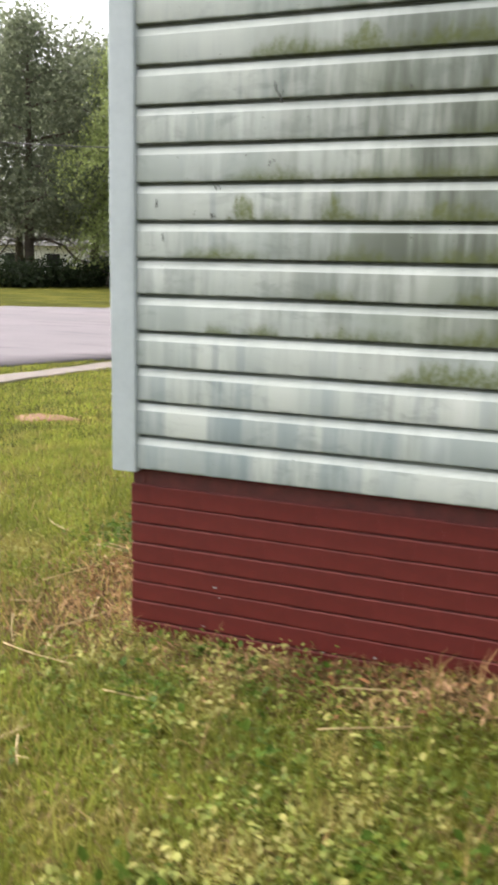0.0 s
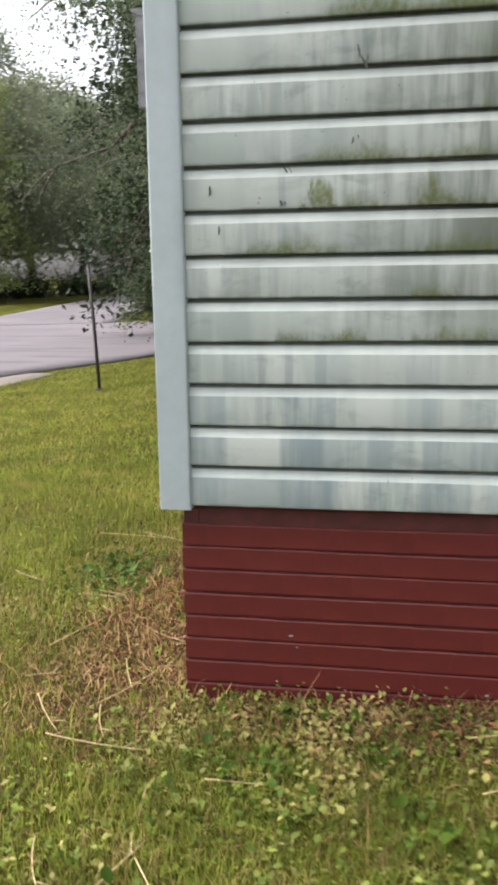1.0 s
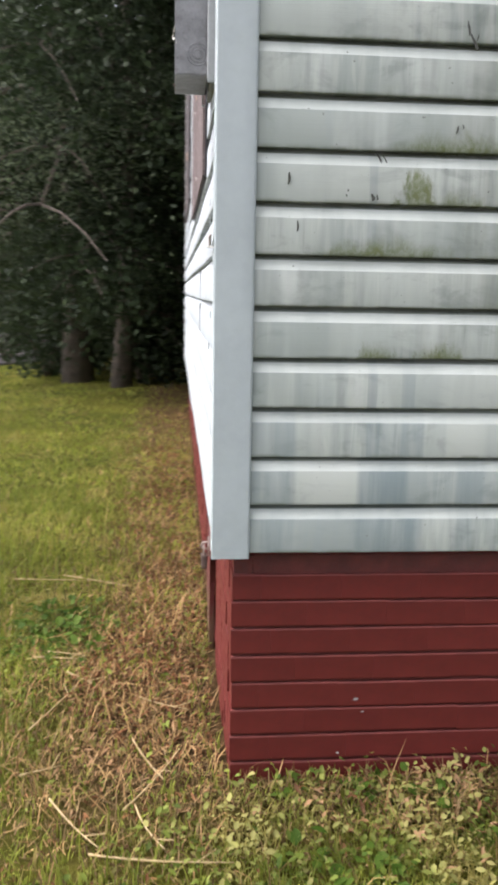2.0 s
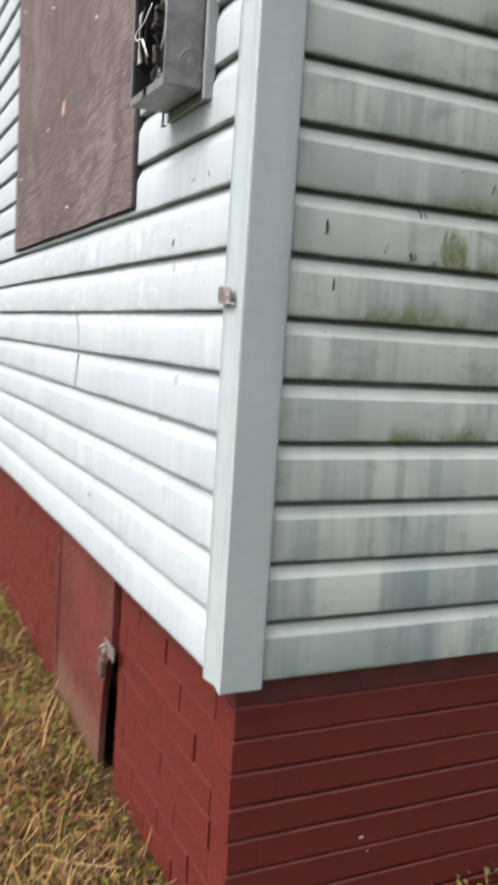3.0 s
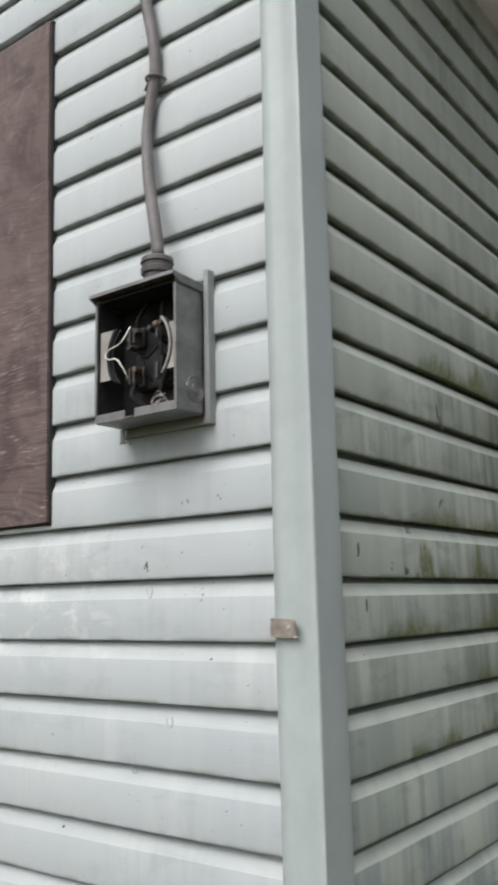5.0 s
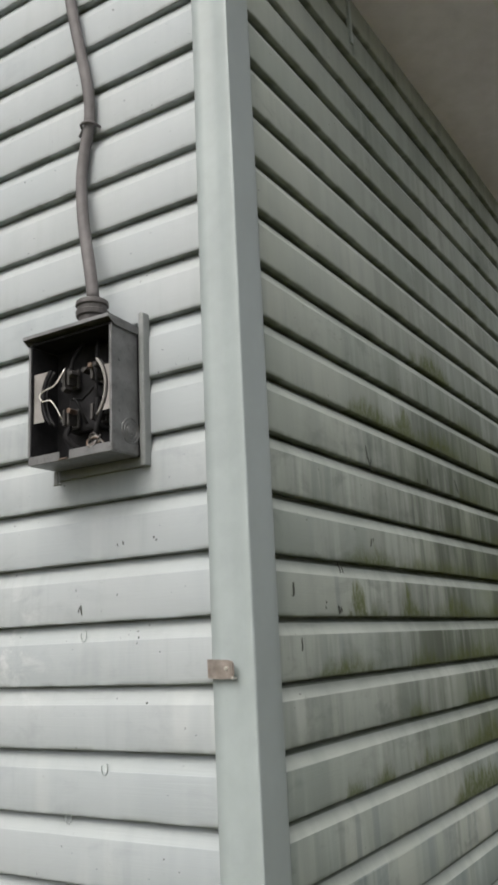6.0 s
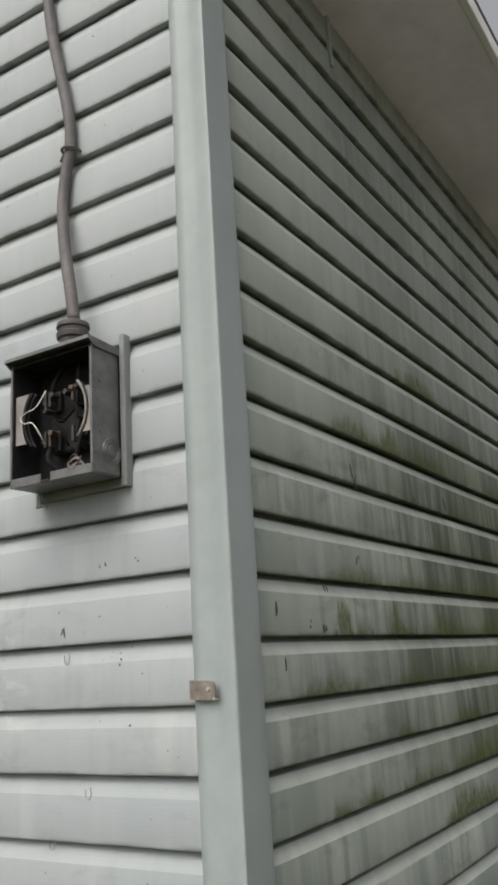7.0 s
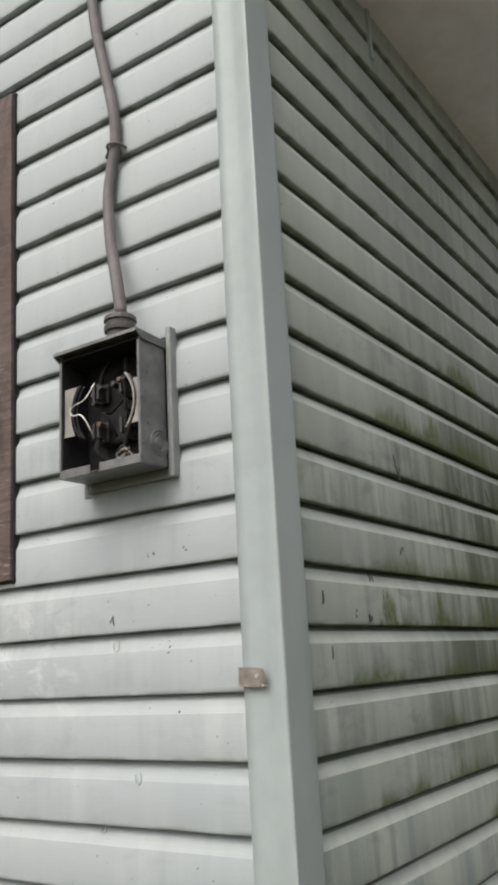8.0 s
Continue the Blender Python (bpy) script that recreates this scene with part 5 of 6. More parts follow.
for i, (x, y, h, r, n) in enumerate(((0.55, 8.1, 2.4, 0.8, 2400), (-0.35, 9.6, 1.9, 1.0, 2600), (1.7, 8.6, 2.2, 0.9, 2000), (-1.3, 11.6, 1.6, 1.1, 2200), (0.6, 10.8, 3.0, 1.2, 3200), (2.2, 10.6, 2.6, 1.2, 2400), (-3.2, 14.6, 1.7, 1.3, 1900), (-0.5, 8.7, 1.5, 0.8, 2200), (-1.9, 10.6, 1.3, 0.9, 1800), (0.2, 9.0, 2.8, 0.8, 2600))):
    shrub((x, y), h, r, 70 + i, M_LEAF if i == 1 else M_LEAF_SHADE, 0.10, n, "dark leafy undergrowth shrub at the edge of the wood")
# hedge beyond the verge, dark with shade put into the leaf colour
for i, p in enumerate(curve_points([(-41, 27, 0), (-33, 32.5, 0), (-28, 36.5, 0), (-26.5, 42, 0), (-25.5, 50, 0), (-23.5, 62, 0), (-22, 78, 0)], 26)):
    shrub((float(p[0]), float(p[1])), 1.30 + 0.1 * (i % 3), 1.5, 90 + i, M_LEAF_SHADE, 0.21, 1700, "low shaded hedge bush beyond the grass verge")

# ---------------------------------------------------------------- posts, wire, far building
def steel_post():
    x, y = -2.72, 7.1
    g = float(ground_z(x, y))
    t_ = thing("steel_post", (x, y, g), "thin dark steel post standing in the lawn", "post")
    part("shaft", tube([(0, 0, -0.05), (-0.03, 0.0, 0.7), (-0.07, 0.0, 1.42)], [0.021, 0.020, 0.019], 8), M_POLE, t_, "", True)
    part("cap", boxed((-0.095, -0.022, 1.42), (-0.035, 0.06, 1.445), 0.004), M_POLE, t_)
    part("flange", tube([(0, 0, -0.01), (0, 0, 0.02)], [0.05, 0.04], 10), M_POLE, t_)


M_PALE = plain("weathered_pale_paint", (0.36, 0.36, 0.35), 0.6, 0, 0.15, 6.0, 0.1)


def verge_marker():
    x, y = -31.1, 67.4
    g = float(ground_z(x, y))
    t_ = thing("marker_post", (x, y, g), "slim white marker post on the far verge", "post")
    part("shaft", boxed((-0.06, -0.06, -0.05), (0.06, 0.06, 2.3), 0.01), M_PALE, t_)
    part("head", boxed((-0.16, -0.08, 2.3), (0.16, 0.08, 2.6), 0.02), M_PALE, t_)


steel_post()
verge_marker()


def utility_wire():
    line = curve_points([(-34, 14, 7.2), (-26, 20.5, 5.9), (-18, 27, 5.6), (-10, 33.5, 6.2), (-2, 40, 7.6)], 40)
    tagged(part("utility_wire", tube(line, 0.02, 5), M_CABLE, None, "", True), "slack utility wire strung along the road between trees", "wire")


utility_wire()


def far_building():
    t_ = thing("building", (-58, 76, -0.16), "low white building far behind the trees", "building")
    part("wall", boxed((-14, -3, 0), (9, 3, 3.0)), M_WHITE, t_)
    bm = bmesh.new()
    sec_ = [(-3.6, 3.0), (0, 4.3), (3.6, 3.0)]
    a = [bm.verts.new((-14.5, y, z)) for y, z in sec_]
    b = [bm.verts.new((9.5, y, z)) for y, z in sec_]
    for j in range(3):
        bm.faces.new((a[j], a[(j + 1) % 3], b[(j + 1) % 3], b[j]))
    bm.faces.new(a)
    bm.faces.new(b[::-1])
    part("roof", bm, M_ROOF, t_)
    for i in range(5):
        part("window", boxed((-12 + 4.2 * i, -3.04, 1.0), (-10.6 + 4.2 * i, -2.98, 2.2)), M_BLACK, t_)
    return t_


far_building().rotation_euler = (0, 0, radians(35))

# ---------------------------------------------------------------- lawn
RNG = np.random.RandomState(11)


def open_lawn(x, y, margin=0.02):
    """True where the lawn lies open: off the house and the path."""
    inside = (x > BRICK_B - margin) & (y > BRICK_A - margin) & (x < HOUSE_X + 0.2) & (y < HOUSE_Y + 0.2)
    near = np.interp(x, [p[0] for p in ROAD_NEAR], [p[1] for p in ROAD_NEAR])
    edge = np.interp(y, [p[1] for p in ROAD_NEAR], [p[0] for p in ROAD_NEAR])
    path = (np.abs(x + 4.75) < 0.30) & (y > 4.4) & (y < 9.5) | (np.hypot((x + 2.72) / 0.30, (y - 3.5) / 0.16) + 0.35 * np.sin(23 * x) * np.sin(31 * y) < 0.25)
    return ~inside & (x > edge + 0.1) & ~path & (y > -3.35)


def litter_weight(x, y):
    """How much dead leaf and straw covers the ground: along the foot of the walls."""
    west = np.exp(-((x + 0.10) / 0.36) ** 2) * np.clip((y + 0.25) / 0.65, 0.35, 1) * (y > -0.35) * np.clip((7 - y) / 3, 0, 1)
    south = np.exp(-((y + 0.05) / 0.15) ** 2) * np.clip((x - 0.1) / 0.5, 0.25, 1) * (x > -0.1)
    tip = 0.80 * np.exp(-((x + 0.38) / 0.42) ** 2 - ((y - 0.25) / 0.70) ** 2)
    lumps = 0.5 + 0.35 * np.sin(5.3 * x + 1.1) * np.sin(4.1 * y + 0.4) + 0.25 * np.sin(13 * x + 2 * y) * np.sin(11 * y - 3 * x + 1)
    return np.clip((west + south + tip) * (0.55 + 0.6 * lumps), 0, 1)


def scatter(n, x0, x1, y0, y1, keep):
    x, y = RNG.uniform(x0, x1, n), RNG.uniform(y0, y1, n)
    ok = open_lawn(x, y) & (RNG.uniform(0, 1, n) < keep(x, y))
    x, y = x[ok], y[ok]
    return x, y, ground_z(x, y)


def blades(name, spots, length, width, lean, material, label, category, lift=0.0):
    """Tapered, bent blades in one mesh."""
    x, y, z = spots
    n = len(x)
    l = length * RNG.uniform(0.45, 1.35, n)
    w = width * RNG.uniform(0.6, 1.3, n)
    a = RNG.uniform(0, 2 * np.pi, n)
    b = lean * RNG.uniform(0.2, 1.4, n)
    side = np.stack([np.cos(a + np.pi / 2), np.sin(a + np.pi / 2), RNG.normal(0, 0.2, n)], 1)
    away = np.stack([np.cos(a), np.sin(a), np.zeros(n)], 1)
    root = np.stack([x, y, z - 0.004 + lift], 1)
    up = np.array([0, 0, 1.0])
    mid = root + (up * np.cos(b * 0.6)[:, None] + away * np.sin(b * 0.6)[:, None]) * (l * 0.55)[:, None]
    tip = mid + (up * np.cos(b * 1.35)[:, None] + away * np.sin(b * 1.35)[:, None]) * (l * 0.45)[:, None]
    w = w[:, None]
    v = np.stack([root - side * w * 0.5, root + side * w * 0.5, mid - side * w * 0.42, mid + side * w * 0.42, tip - side * w * 0.06, tip + side * w * 0.06], 1).reshape(-1, 3)
    i = 6 * np.arange(n)[:, None]
    f = np.concatenate([i + np.array([0, 1, 3, 2]), i + np.array([2, 3, 5, 4])], 0)
    return tagged(linked(name, mesh_of(name, v, f, material)), label, category, kind="stuff")


def broad_leaves(name, spots, size, height, material, label, category, flat=0.5, slim=1.0):
    """Small oval leaves held at a tilt on short stalks."""
    x, y, z = spots
    n = len(x)
    s = (size * RNG.uniform(0.5, 1.5, n))[:, None]
    c = np.stack([x, y, z + height * RNG.uniform(0.1, 1.0, n) ** 1.4], 1)
    a = RNG.uniform(0, 2 * np.pi, n)
    tilt = RNG.normal(0, flat, n)
    fwd = np.stack([np.cos(a) * np.cos(tilt), np.sin(a) * np.cos(tilt), np.sin(tilt)], 1)
    side = np.stack([-np.sin(a), np.cos(a), RNG.normal(0, 0.35, n)], 1)
    side /= np.linalg.norm(side, axis=1, keepdims=True)
    up = np.cross(fwd, side)
    v = np.stack([c - fwd * s * 0.5, c + side * s * 0.36 * slim - fwd * s * 0.1 + up * s * 0.1, c + side * s * 0.28 * slim + fwd * s * 0.28 + up * s * 0.08, c + fwd * s * 0.52,
                  c - side * s * 0.28 * slim + fwd * s * 0.28 + up * s * 0.08, c - side * s * 0.36 * slim - fwd * s * 0.1 + up * s * 0.1], 1).reshape(-1, 3)
    i = 6 * np.arange(n)[:, None]
    f = np.concatenate([i + np.array([0, 1, 2, 3]), i + np.array([0, 3, 4, 5])], 0)
    return tagged(linked(name, mesh_of(name, v, f, material)), label, category, kind="stuff")


def patchy(x, y):
    return np.clip(0.55 + 0.45 * np.sin(3.1 * x + 0.5) * np.sin(2.7 * y + 1.9) + 0.25 * np.sin(9 * x) * np.sin(8 * y + 1), 0.08, 1)


def soft_rim(x, y, x0, x1, y0, y1):
    """Thins a bed out towards its rim."""
    return np.clip(np.minimum(np.minimum(x - x0, x1 - x), np.minimum(y - y0, y1 - y)) / 0.8, 0, 1)


gaps = lambda x, y: np.clip(np.sin(6.1 * x + 1.7 * np.sin(3 * y) + 0.6) * np.sin(5.3 * y + 1.3 * np.sin(4 * x)) * 1.6 - 0.35, 0, 1)
thin = lambda x, y: np.clip(1 - 0.9 * litter_weight(x, y), 0, 1) * (0.35 + 0.65 * patchy(x, y)) * (1 - 0.5 * gaps(x, y))
blades("grass", scatter(290000, -2.6, 2.4, -1.7, 3.2, lambda x, y: thin(x, y) * soft_rim(x, y, -2.6, 2.4, -1.7, 3.4)), 0.050, 0.0040, 0.85, M_GRASS, "short patchy green and straw-coloured lawn grass", "grass")
blades("grass", scatter(170000, -8, 0.3, 3.2, 13, lambda x, y: np.clip(1.15 - 0.07 * y, 0.25, 1) * (1 - 0.75 * np.clip((y - 4.2) / 1.5, 0, 1) * np.clip((x + 2.0) / 1.0, 0, 1))), 0.042, 0.007, 0.9, M_GRASS, "short green lawn grass reaching to the road", "grass")
blades("grass", scatter(150000, -9, 7, -7, 3.4, lambda x, y: 0.25 + 0.75 * patchy(x * 0.8, y * 0.7)), 0.045, 0.008, 0.9, M_GRASS, "short green lawn grass reaching round the house", "grass")
blades("tall_grass", scatter(15000, -2.2, 2.0, -1.8, 2.4, lambda x, y: thin(x, y) * (patchy(x + 1, y - 2) > 0.75)), 0.13, 0.0050, 0.5, M_GRASS, "taller tufts of green grass in the lawn", "grass")
weedy = lambda x, y: np.clip(patchy(x * 1.3 + 2, y * 1.4) * 1.2 - 0.25, 0.06, 1) * np.clip(1 - 0.8 * litter_weight(x, y), 0, 1) * np.clip(1.1 - 0.35 * np.abs(y + 0.6), 0.15, 1)
broad_leaves("ground_weeds", scatter(86000, -1.6, 2.4, -1.9, 2.4, lambda x, y: weedy(x, y) * soft_rim(x, y, -1.6, 2.4, -1.9, 2.4)), 0.0165, 0.055, M_WEED, "small round-leaved green weeds among the grass", "weeds", 0.55, 0.8)


def clumped(n, per, reach, x0, x1, y0, y1, keep):
    """Spots gathered in clumps."""
    cx, cy, _ = scatter(n, x0, x1, y0, y1, keep)
    r = reach * RNG.uniform(0.5, 1.5, len(cx)).repeat(per)
    x, y = cx.repeat(per) + RNG.normal(0, 1, len(cx) * per) * r, cy.repeat(per) + RNG.normal(0, 1, len(cx) * per) * r
    ok = open_lawn(x, y)
    return x[ok], y[ok], ground_z(x[ok], y[ok])


broad_leaves("clover", clumped(210, 24, 0.055, -1.4, 2.3, -1.8, -0.12, lambda x, y: 0.35 + 0.65 * patchy(x - 1, y + 3)), 0.0185, 0.060, M_CLOVER, "clumps of pale yellow-green broad-leaved weeds in the lawn", "weeds", 0.45, 0.95)
broad_leaves("violet_leaves", clumped(130, 13, 0.045, -1.3, 2.3, -1.7, 0.0, lambda x, y: 0.3 + 0.7 * patchy(x + 2, y)), 0.027, 0.055, M_DOCK, "darker green heart-leaved weeds in the lawn", "weeds", 0.5, 1.0)
broad_leaves("foot_weeds", scatter(2300, 0.02, 1.4, -0.34, 0.02, lambda x, y: patchy(2 * x + 1, y) * np.clip(1.2 - x, 0.15, 1)), 0.014, 0.085, M_WEED, "low weeds growing at the foot of the brick", "weeds")
broad_leaves("rosette_weeds", scatter(1500, -0.75, -0.28, 0.75, 1.35, lambda x, y: np.exp(-((x + 0.5) / 0.14) ** 2 - ((y - 1.05) / 0.2) ** 2)), 0.030, 0.05, M_DOCK, "clump of dark green broad-leaved weeds beside the path of litter", "weeds")
broad_leaves("leaf_litter", scatter(72000, -1.4, 5.5, -0.8, 6.0, lambda x, y: litter_weight(x, y) ** 1.3), 0.019, 0.022, M_LITTER, "brown dead leaves and clippings along the house wall", "leaf litter", 0.6, 0.45)
broad_leaves("foot_litter", scatter(16000, 0.2, 5.5, -0.42, 0.02, lambda x, y: litter_weight(x, y)), 0.024, 0.035, M_LITTER, "brown dead leaves heaped along the brick foot", "leaf litter", 0.7, 0.5)
broad_leaves("foot_litter", scatter(15000, -0.46, 0.06, 0.1, 4.5, lambda x, y: litter_weight(x, y) * (x > -0.32 - 0.1 * np.sin(3 * y)) * (0.35 + 0.65 * patchy(2.3 * x + 4, 1.9 * y)) * np.clip(0.35 + np.exp(-((y - 1.15) / 0.5) ** 2), 0, 1)), 0.027, 0.034, M_LITTER, "orange-brown dead leaves along the west wall foot", "leaf litter", 0.7, 0.26)
blades("dry_straw", scatter(21000, -1.9, 2.4, -1.4, 6.0, lambda x, y: 0.05 + 0.65 * litter_weight(x, y) ** 1.4), 0.14, 0.0036, 2.5, M_STRAW, "scattered dry straw and grass clippings", "straw", 0.012)
blades("dry_straw", scatter(3600, -0.75, 0.02, -0.25, 1.9, lambda x, y: litter_weight(x, y) ** 1.5 * (0.2 + 0.8 * patchy(3.1 * x, 2.7 * y))), 0.085, 0.0034, 2.7, M_STRAW, "matted straw-coloured grass clippings near the hatch", "straw", 0.016)
blades("thatch", scatter(46000, -1.8, 2.3, -1.8, 2.2, lambda x, y: np.clip(0.2 + 0.4 * patchy(1.7 * x + 3, 1.5 * y - 2) + 0.6 * gaps(x, y) + 0.4 * litter_weight(x, y), 0, 1)), 0.050, 0.0032, 2.2, M_THATCH, "brown dead thatch and clippings between the grass", "thatch", 0.012)
blades("dry_straw", scatter(20000, 0.15, 5.5, -0.34, 0.03, lambda x, y: litter_weight(x, y)), 0.060, 0.0034, 2.9, M_THATCH, "matted dry straw along the brick foot", "straw", 0.014)


def bare_patch(x, y, rx, ry):
    """A worn spot of red-brown earth in the lawn, ragged at the rim."""
    n = 40
    rows_ = [(x, y, float(ground_z(x, y)) + 0.018)]
    for q in (0.45, 0.8, 1.0, 1.12):
        for a in np.linspace(0, 2 * math.pi, n, endpoint=False):
            w = q * (1 + 0.16 * math.sin(3 * a + 1) + 0.10 * math.sin(7 * a) + 0.05 * math.sin(13 * a))
            px, py = x + rx * w * math.cos(a), y + ry * w * math.sin(a)
            rows_.append((px, py, float(ground_z(px, py)) + (0.016 if q < 0.9 else 0.006 if q < 1.1 else -0.02)))
    quads = [(1 + i * n + j, 1 + (i + 1) * n + j, 1 + (i + 1) * n + (j + 1) % n, 1 + i * n + (j + 1) % n) for i in range(3) for j in range(n)]
    quads += [(0, 1 + j, 1 + (j + 1) % n, 1 + (j + 2) % n) for j in range(0, n, 2)]
    tagged(linked("bare_earth", mesh_of("bare_earth", rows_, quads, M_EARTH, True)), "worn patch of bare red-brown earth in the lawn", "bare earth", kind="structure")


bare_patch(-2.72, 3.5, 0.28, 0.15)


M_STALK = plain("pale_dry_stalk", (0.38, 0.285, 0.14), 0.7, 0, 0.2, 30.0, 0.2)


def dry_stalk(x, y, turn, length, bend):
    """A long dead weed stalk lying on the lawn."""
    g = float(ground_z(x, y))
    t_ = thing("dry_stalk", (x, y, g), "long pale dry weed stalk lying on the lawn", "stalk", "dry stalks on the lawn")
    a = radians(turn)
    ca, sa = math.cos(a) * length / 2, math.sin(a) * length / 2
    z0, z1 = float(ground_z(x - ca, y - sa)) - g, float(ground_z(x + ca, y + sa)) - g
    rest = max(0.0, -(z0 + z1) / 2) * 0.6
    pts = []
    for s in np.linspace(-0.5, 0.5, 9):
        q = bend * (s * s - 0.1) * length
        px, py = math.cos(a) * s * length - math.sin(a) * q, math.sin(a) * s * length + math.cos(a) * q
        pts.append((px, py, z0 + (z1 - z0) * (s + 0.5) + rest + 0.030 + 0.004 * math.sin(3 * s + x * 9)))
    part("stem", tube(pts, [0.0025 * (1 - 0.45 * i / 8) for i in range(9)], 6), M_STALK, t_, "", True)
    b = pts[6]
    part("twig", tube([b, (b[0] + 0.05 * math.cos(a + 0.7), b[1] + 0.05 * math.sin(a + 0.7), b[2] + 0.012)], [0.0014, 0.0008], 5), M_STALK, t_)


for row in STALKS:
    dry_stalk(*row)

# ---------------------------------------------------------------- brick foundation
def brick_mesh(length, seed, worn):
    """One painted brick: 0.058 high, 0.09 deep, with worn edges; face towards -y. worn: paints light on its top edge.
    """
    rng = random.Random(seed)
    bm = bmesh.new()
    h = 0.0645
    bmesh.ops.create_cube(bm, size=1.0)
    for v in bm.verts:
        v.co = Vector((v.co.x * length, v.co.y * 0.09 + 0.045, v.co.z * h))
        if v.co.y < 0.01:
            v.co += Vector((0.0, rng.uniform(-0.0005, 0.0005), rng.uniform(-0.0005, 0.0005)))
    front = [e for e in bm.edges if all(v.co.y < 0.01 for v in e.verts) and abs(e.verts[0].co.z - e.verts[1].co.z) < 0.01]
    bmesh.ops.bevel(bm, geom=front, offset=0.0042, segments=2, affect="EDGES", profile=0.6)
    bm.normal_update()
    for f in bm.faces:
        # upward bevels take the tint of caught sky light
        if worn and f.normal.z > 0.2 and f.normal.y < -0.2:
            f.material_index = 1
    me = bpy.data.meshes.new("brick")
    bm.to_mesh(me)
    bm.free()
    me.materials.append(M_BRICK)
    me.materials.append(M_EDGE_LIGHT)
    return me


FULL = [[brick_mesh(0.1955, s, not west) for s in range(5)] for west in (0, 1)]
HALF = [[brick_mesh(0.0945, s + 20, not west) for s in range(3)] for west in (0, 1)]


def brick_wall(wall, west, start, end, skip, single_to):
    """Courses of brick on a recessed mortar bed; the far ones joined into one part."""
    rng = random.Random(5 + west)
    rest_v, rest_f, rest_m = [], [], []
    step = 0.19575 if not west else 0.2035
    for row in range(-1, 8):
        zc = BRICK_Z + row * BRICK_H + BRICK_H / 2
        u = start + (0 if row % 2 else -0.1) - (0 if west else 0.013 * ((row * 5) % 4))
        while u < end:
            a, b = max(u, start), min(u + 0.1955, end)
            if a == start and not west:
                a += rng.uniform(-0.003, 0.004)
            u += step
            for s0, s1 in skip:
                if a < s1 and b > s0:
                    a, b = (a, s0) if a < s0 else ((s1, b) if b > s1 else (a, a))
            if b - a < 0.03:
                continue
            full = b - a > 0.15
            me = rng.choice((FULL if full else HALF)[west])
            out = rng.uniform(-0.0020, 0.0020) * (1.0 if west else 0.15)
            dz = rng.uniform(-0.0010, 0.0010) if west else 0.0012 * math.sin(2.9 * a + 1.7 * row) + rng.uniform(-0.0008, 0.0008)
            if row == 7 and not west:
                out += 0.013
            c = (a + b) / 2
            if west and rng.random() < 0.25:
                b += 0.0075
                c = (a + b) / 2
            sx = (b - a) / (0.1955 if full else 0.0945)
            m = (Matrix.Translation((BRICK_B + out, c, zc + dz)) @ Matrix.Rotation(radians(-90), 4, "Z") if west else Matrix.Translation((c, BRICK_A + out, zc + dz))) @ Matrix.Diagonal((sx, 1, 1, 1))
            if c < single_to:
                ob = linked("brick", me, wall)
                ob.matrix_basis = m
            else:
                n0 = len(rest_v)
                rest_v += [m @ v.co for v in me.vertices]
                rest_f += [tuple(n0 + i for i in p.vertices) for p in me.polygons]
                rest_m += [p.material_index for p in me.polygons]
    if rest_v:
        me = bpy.data.meshes.new("far_bricks")
        me.from_pydata(rest_v, [], rest_f)
        me.materials.append(M_BRICK)
        me.materials.append(M_EDGE_LIGHT)
        me.polygons.foreach_set("material_index", rest_m)
        tagged(linked("far_bricks", me, wall), kind="stuff")


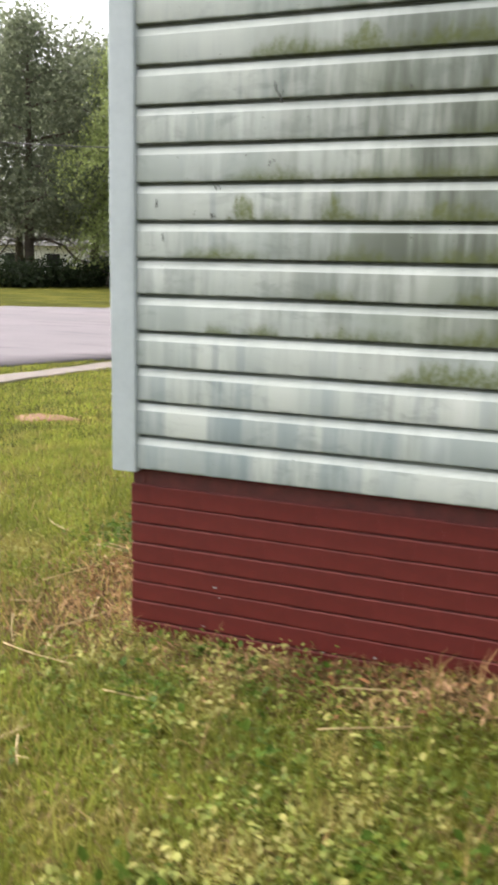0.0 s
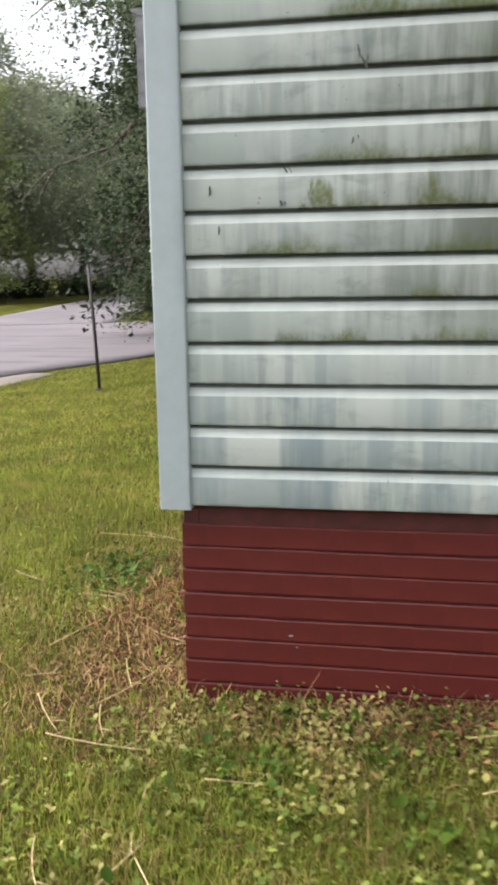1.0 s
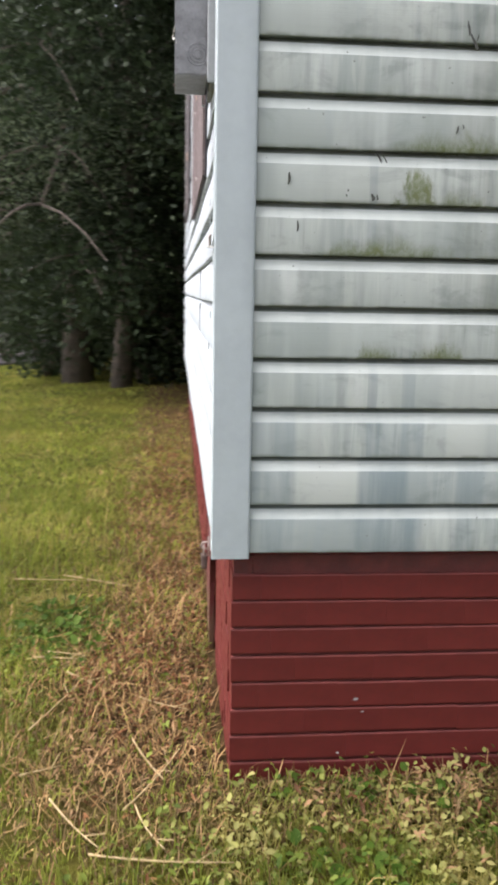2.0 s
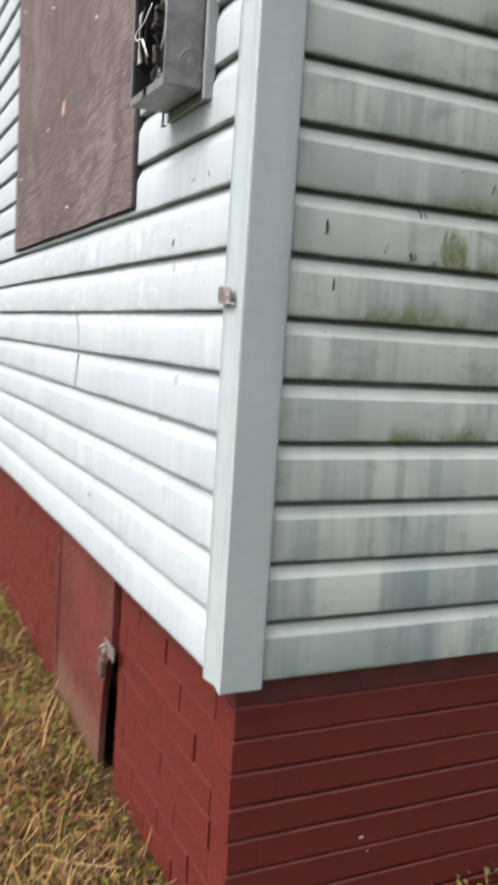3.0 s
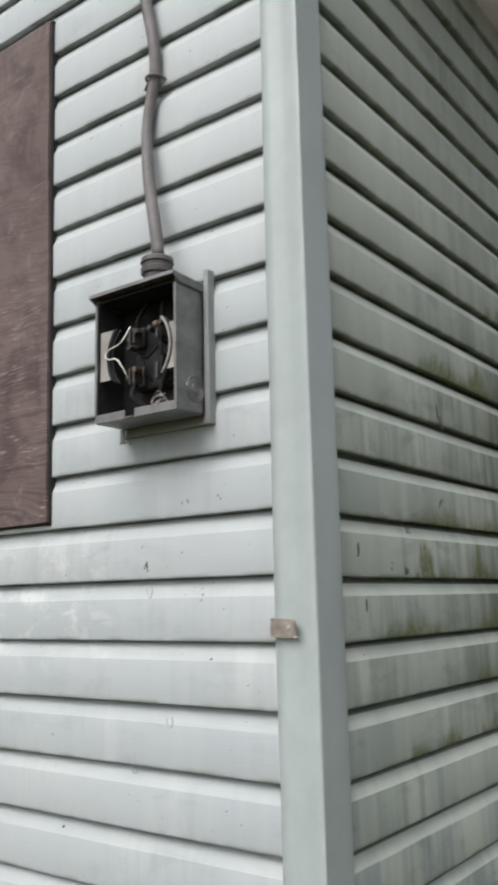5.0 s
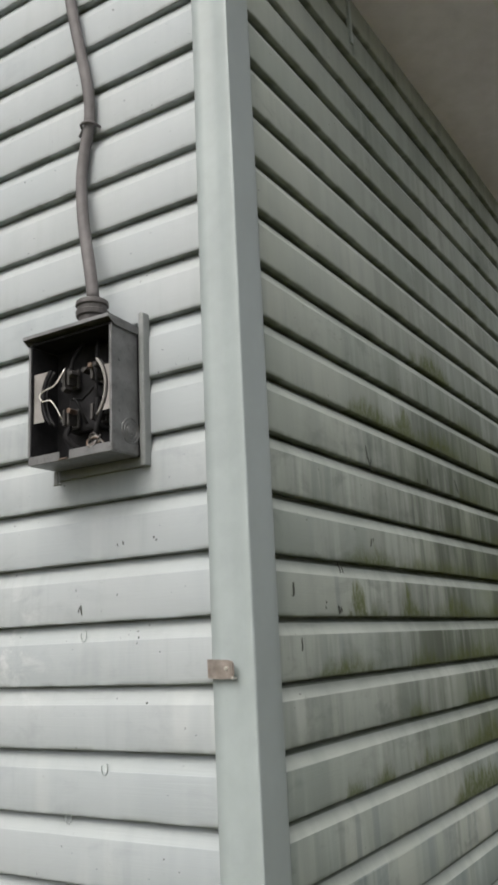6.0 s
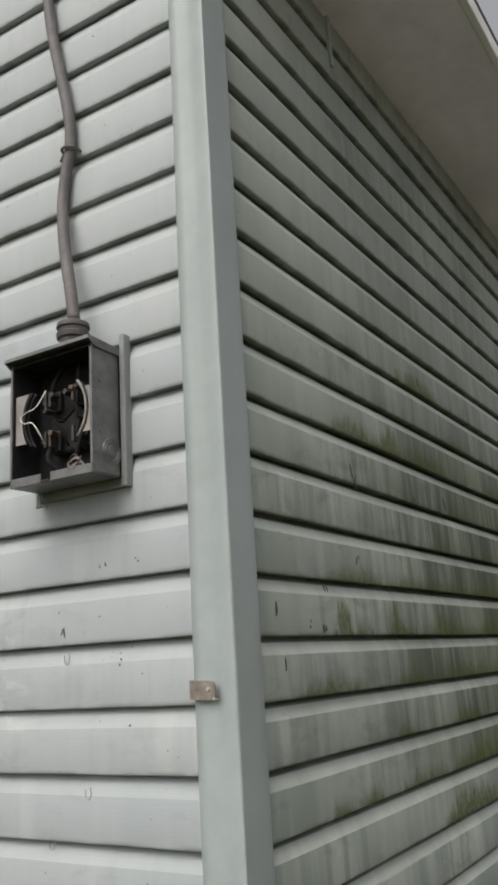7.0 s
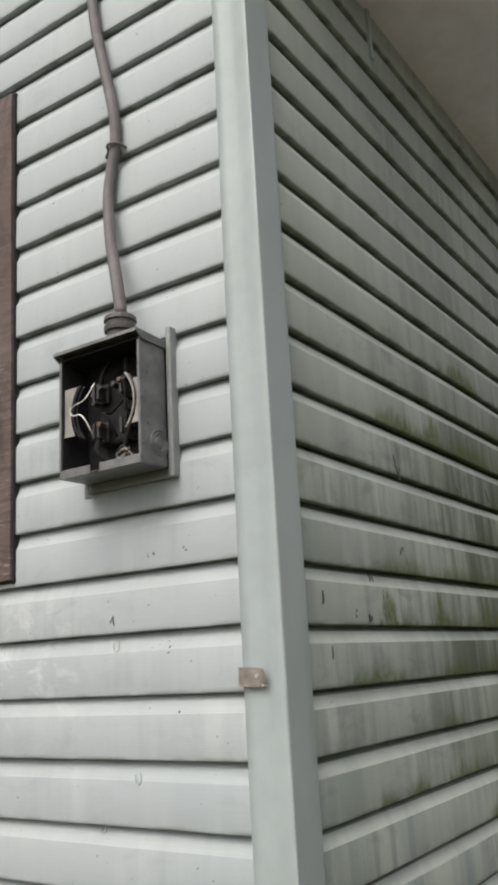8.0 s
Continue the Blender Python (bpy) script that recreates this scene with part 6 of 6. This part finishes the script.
bm = box(bmesh.new(), (BRICK_B + 0.05, BRICK_A + 0.0095, -0.25), (HOUSE_X, BRICK_A + 0.12, Z0 - 0.021))
found_south = tagged(part("foundation_south", bm, M_MORTAR), "dark red painted brick foundation wall under the south siding", "foundation", kind="structure")
bm = bmesh.new()
box(bm, (BRICK_B + 0.005, BRICK_A + 0.0065, -0.25), (BRICK_B + 0.049, BRICK_A + 0.13, Z0 - 0.021))
box(bm, (BRICK_B + 0.0300, BRICK_A + 0.131, -0.25), (BRICK_B + 0.12, HATCH[0], Z0 - 0.021))
box(bm, (BRICK_B + 0.0300, HATCH[1], -0.25), (BRICK_B + 0.12, HOUSE_Y, Z0 - 0.021))
for row in range(0, 9):
    zj = BRICK_Z + (row - 1) * BRICK_H
    for lo, hi in ((BRICK_A + 0.131, HATCH[0]), (HATCH[1], HOUSE_Y)):
        box(bm, (BRICK_B + 0.0016, lo + 0.001, zj - 0.0036), (BRICK_B + 0.031, hi - 0.001, zj + 0.0036))
box(bm, (BRICK_B + 0.06, HATCH[0], -0.25), (BRICK_B + 0.12, HATCH[1], -0.06))
found_west = tagged(part("foundation_west", bm, M_MORTAR), "red painted brick foundation wall under the west siding", "foundation", kind="structure")
for name_, lo, hi in (("foundation_north", (BRICK_B + 0.01, HOUSE_Y + 0.001, -0.25), (HOUSE_X + 0.1, HOUSE_Y + 0.11, Z0 - 0.021)), ("foundation_east", (HOUSE_X + 0.001, 0.06, -0.25), (HOUSE_X + 0.1, HOUSE_Y, Z0 - 0.021))):
    tagged(part(name_, boxed(lo, hi), M_MORTAR), "plain red painted foundation wall behind the house", "foundation", kind="structure")
brick_wall(found_south, 0, BRICK_B + 0.001, HOUSE_X, (), 3.0)
brick_wall(found_west, 1, BRICK_A + 0.0908, HOUSE_Y, (HATCH,), 3.9)

# chipped paint on the bricks
for u, z, r in ((0.358, 0.208, 0.0045), (0.376, 0.174, 0.0025), (0.317, 0.064, 0.003), (0.742, 0.050, 0.003), (0.911, 0.063, 0.004)):
    bm = disc(bmesh.new(), (0, 0, 0), (0, -1, 0), r, 0.0012, 9)
    bmesh.ops.scale(bm, vec=(1.5, 1, 0.75), verts=bm.verts)
    bmesh.ops.translate(bm, vec=(u, BRICK_A + 0.0004, z), verts=bm.verts)
    part("paint_chip", bm, M_FIBRE, found_south, "bare pale chip in the paint")
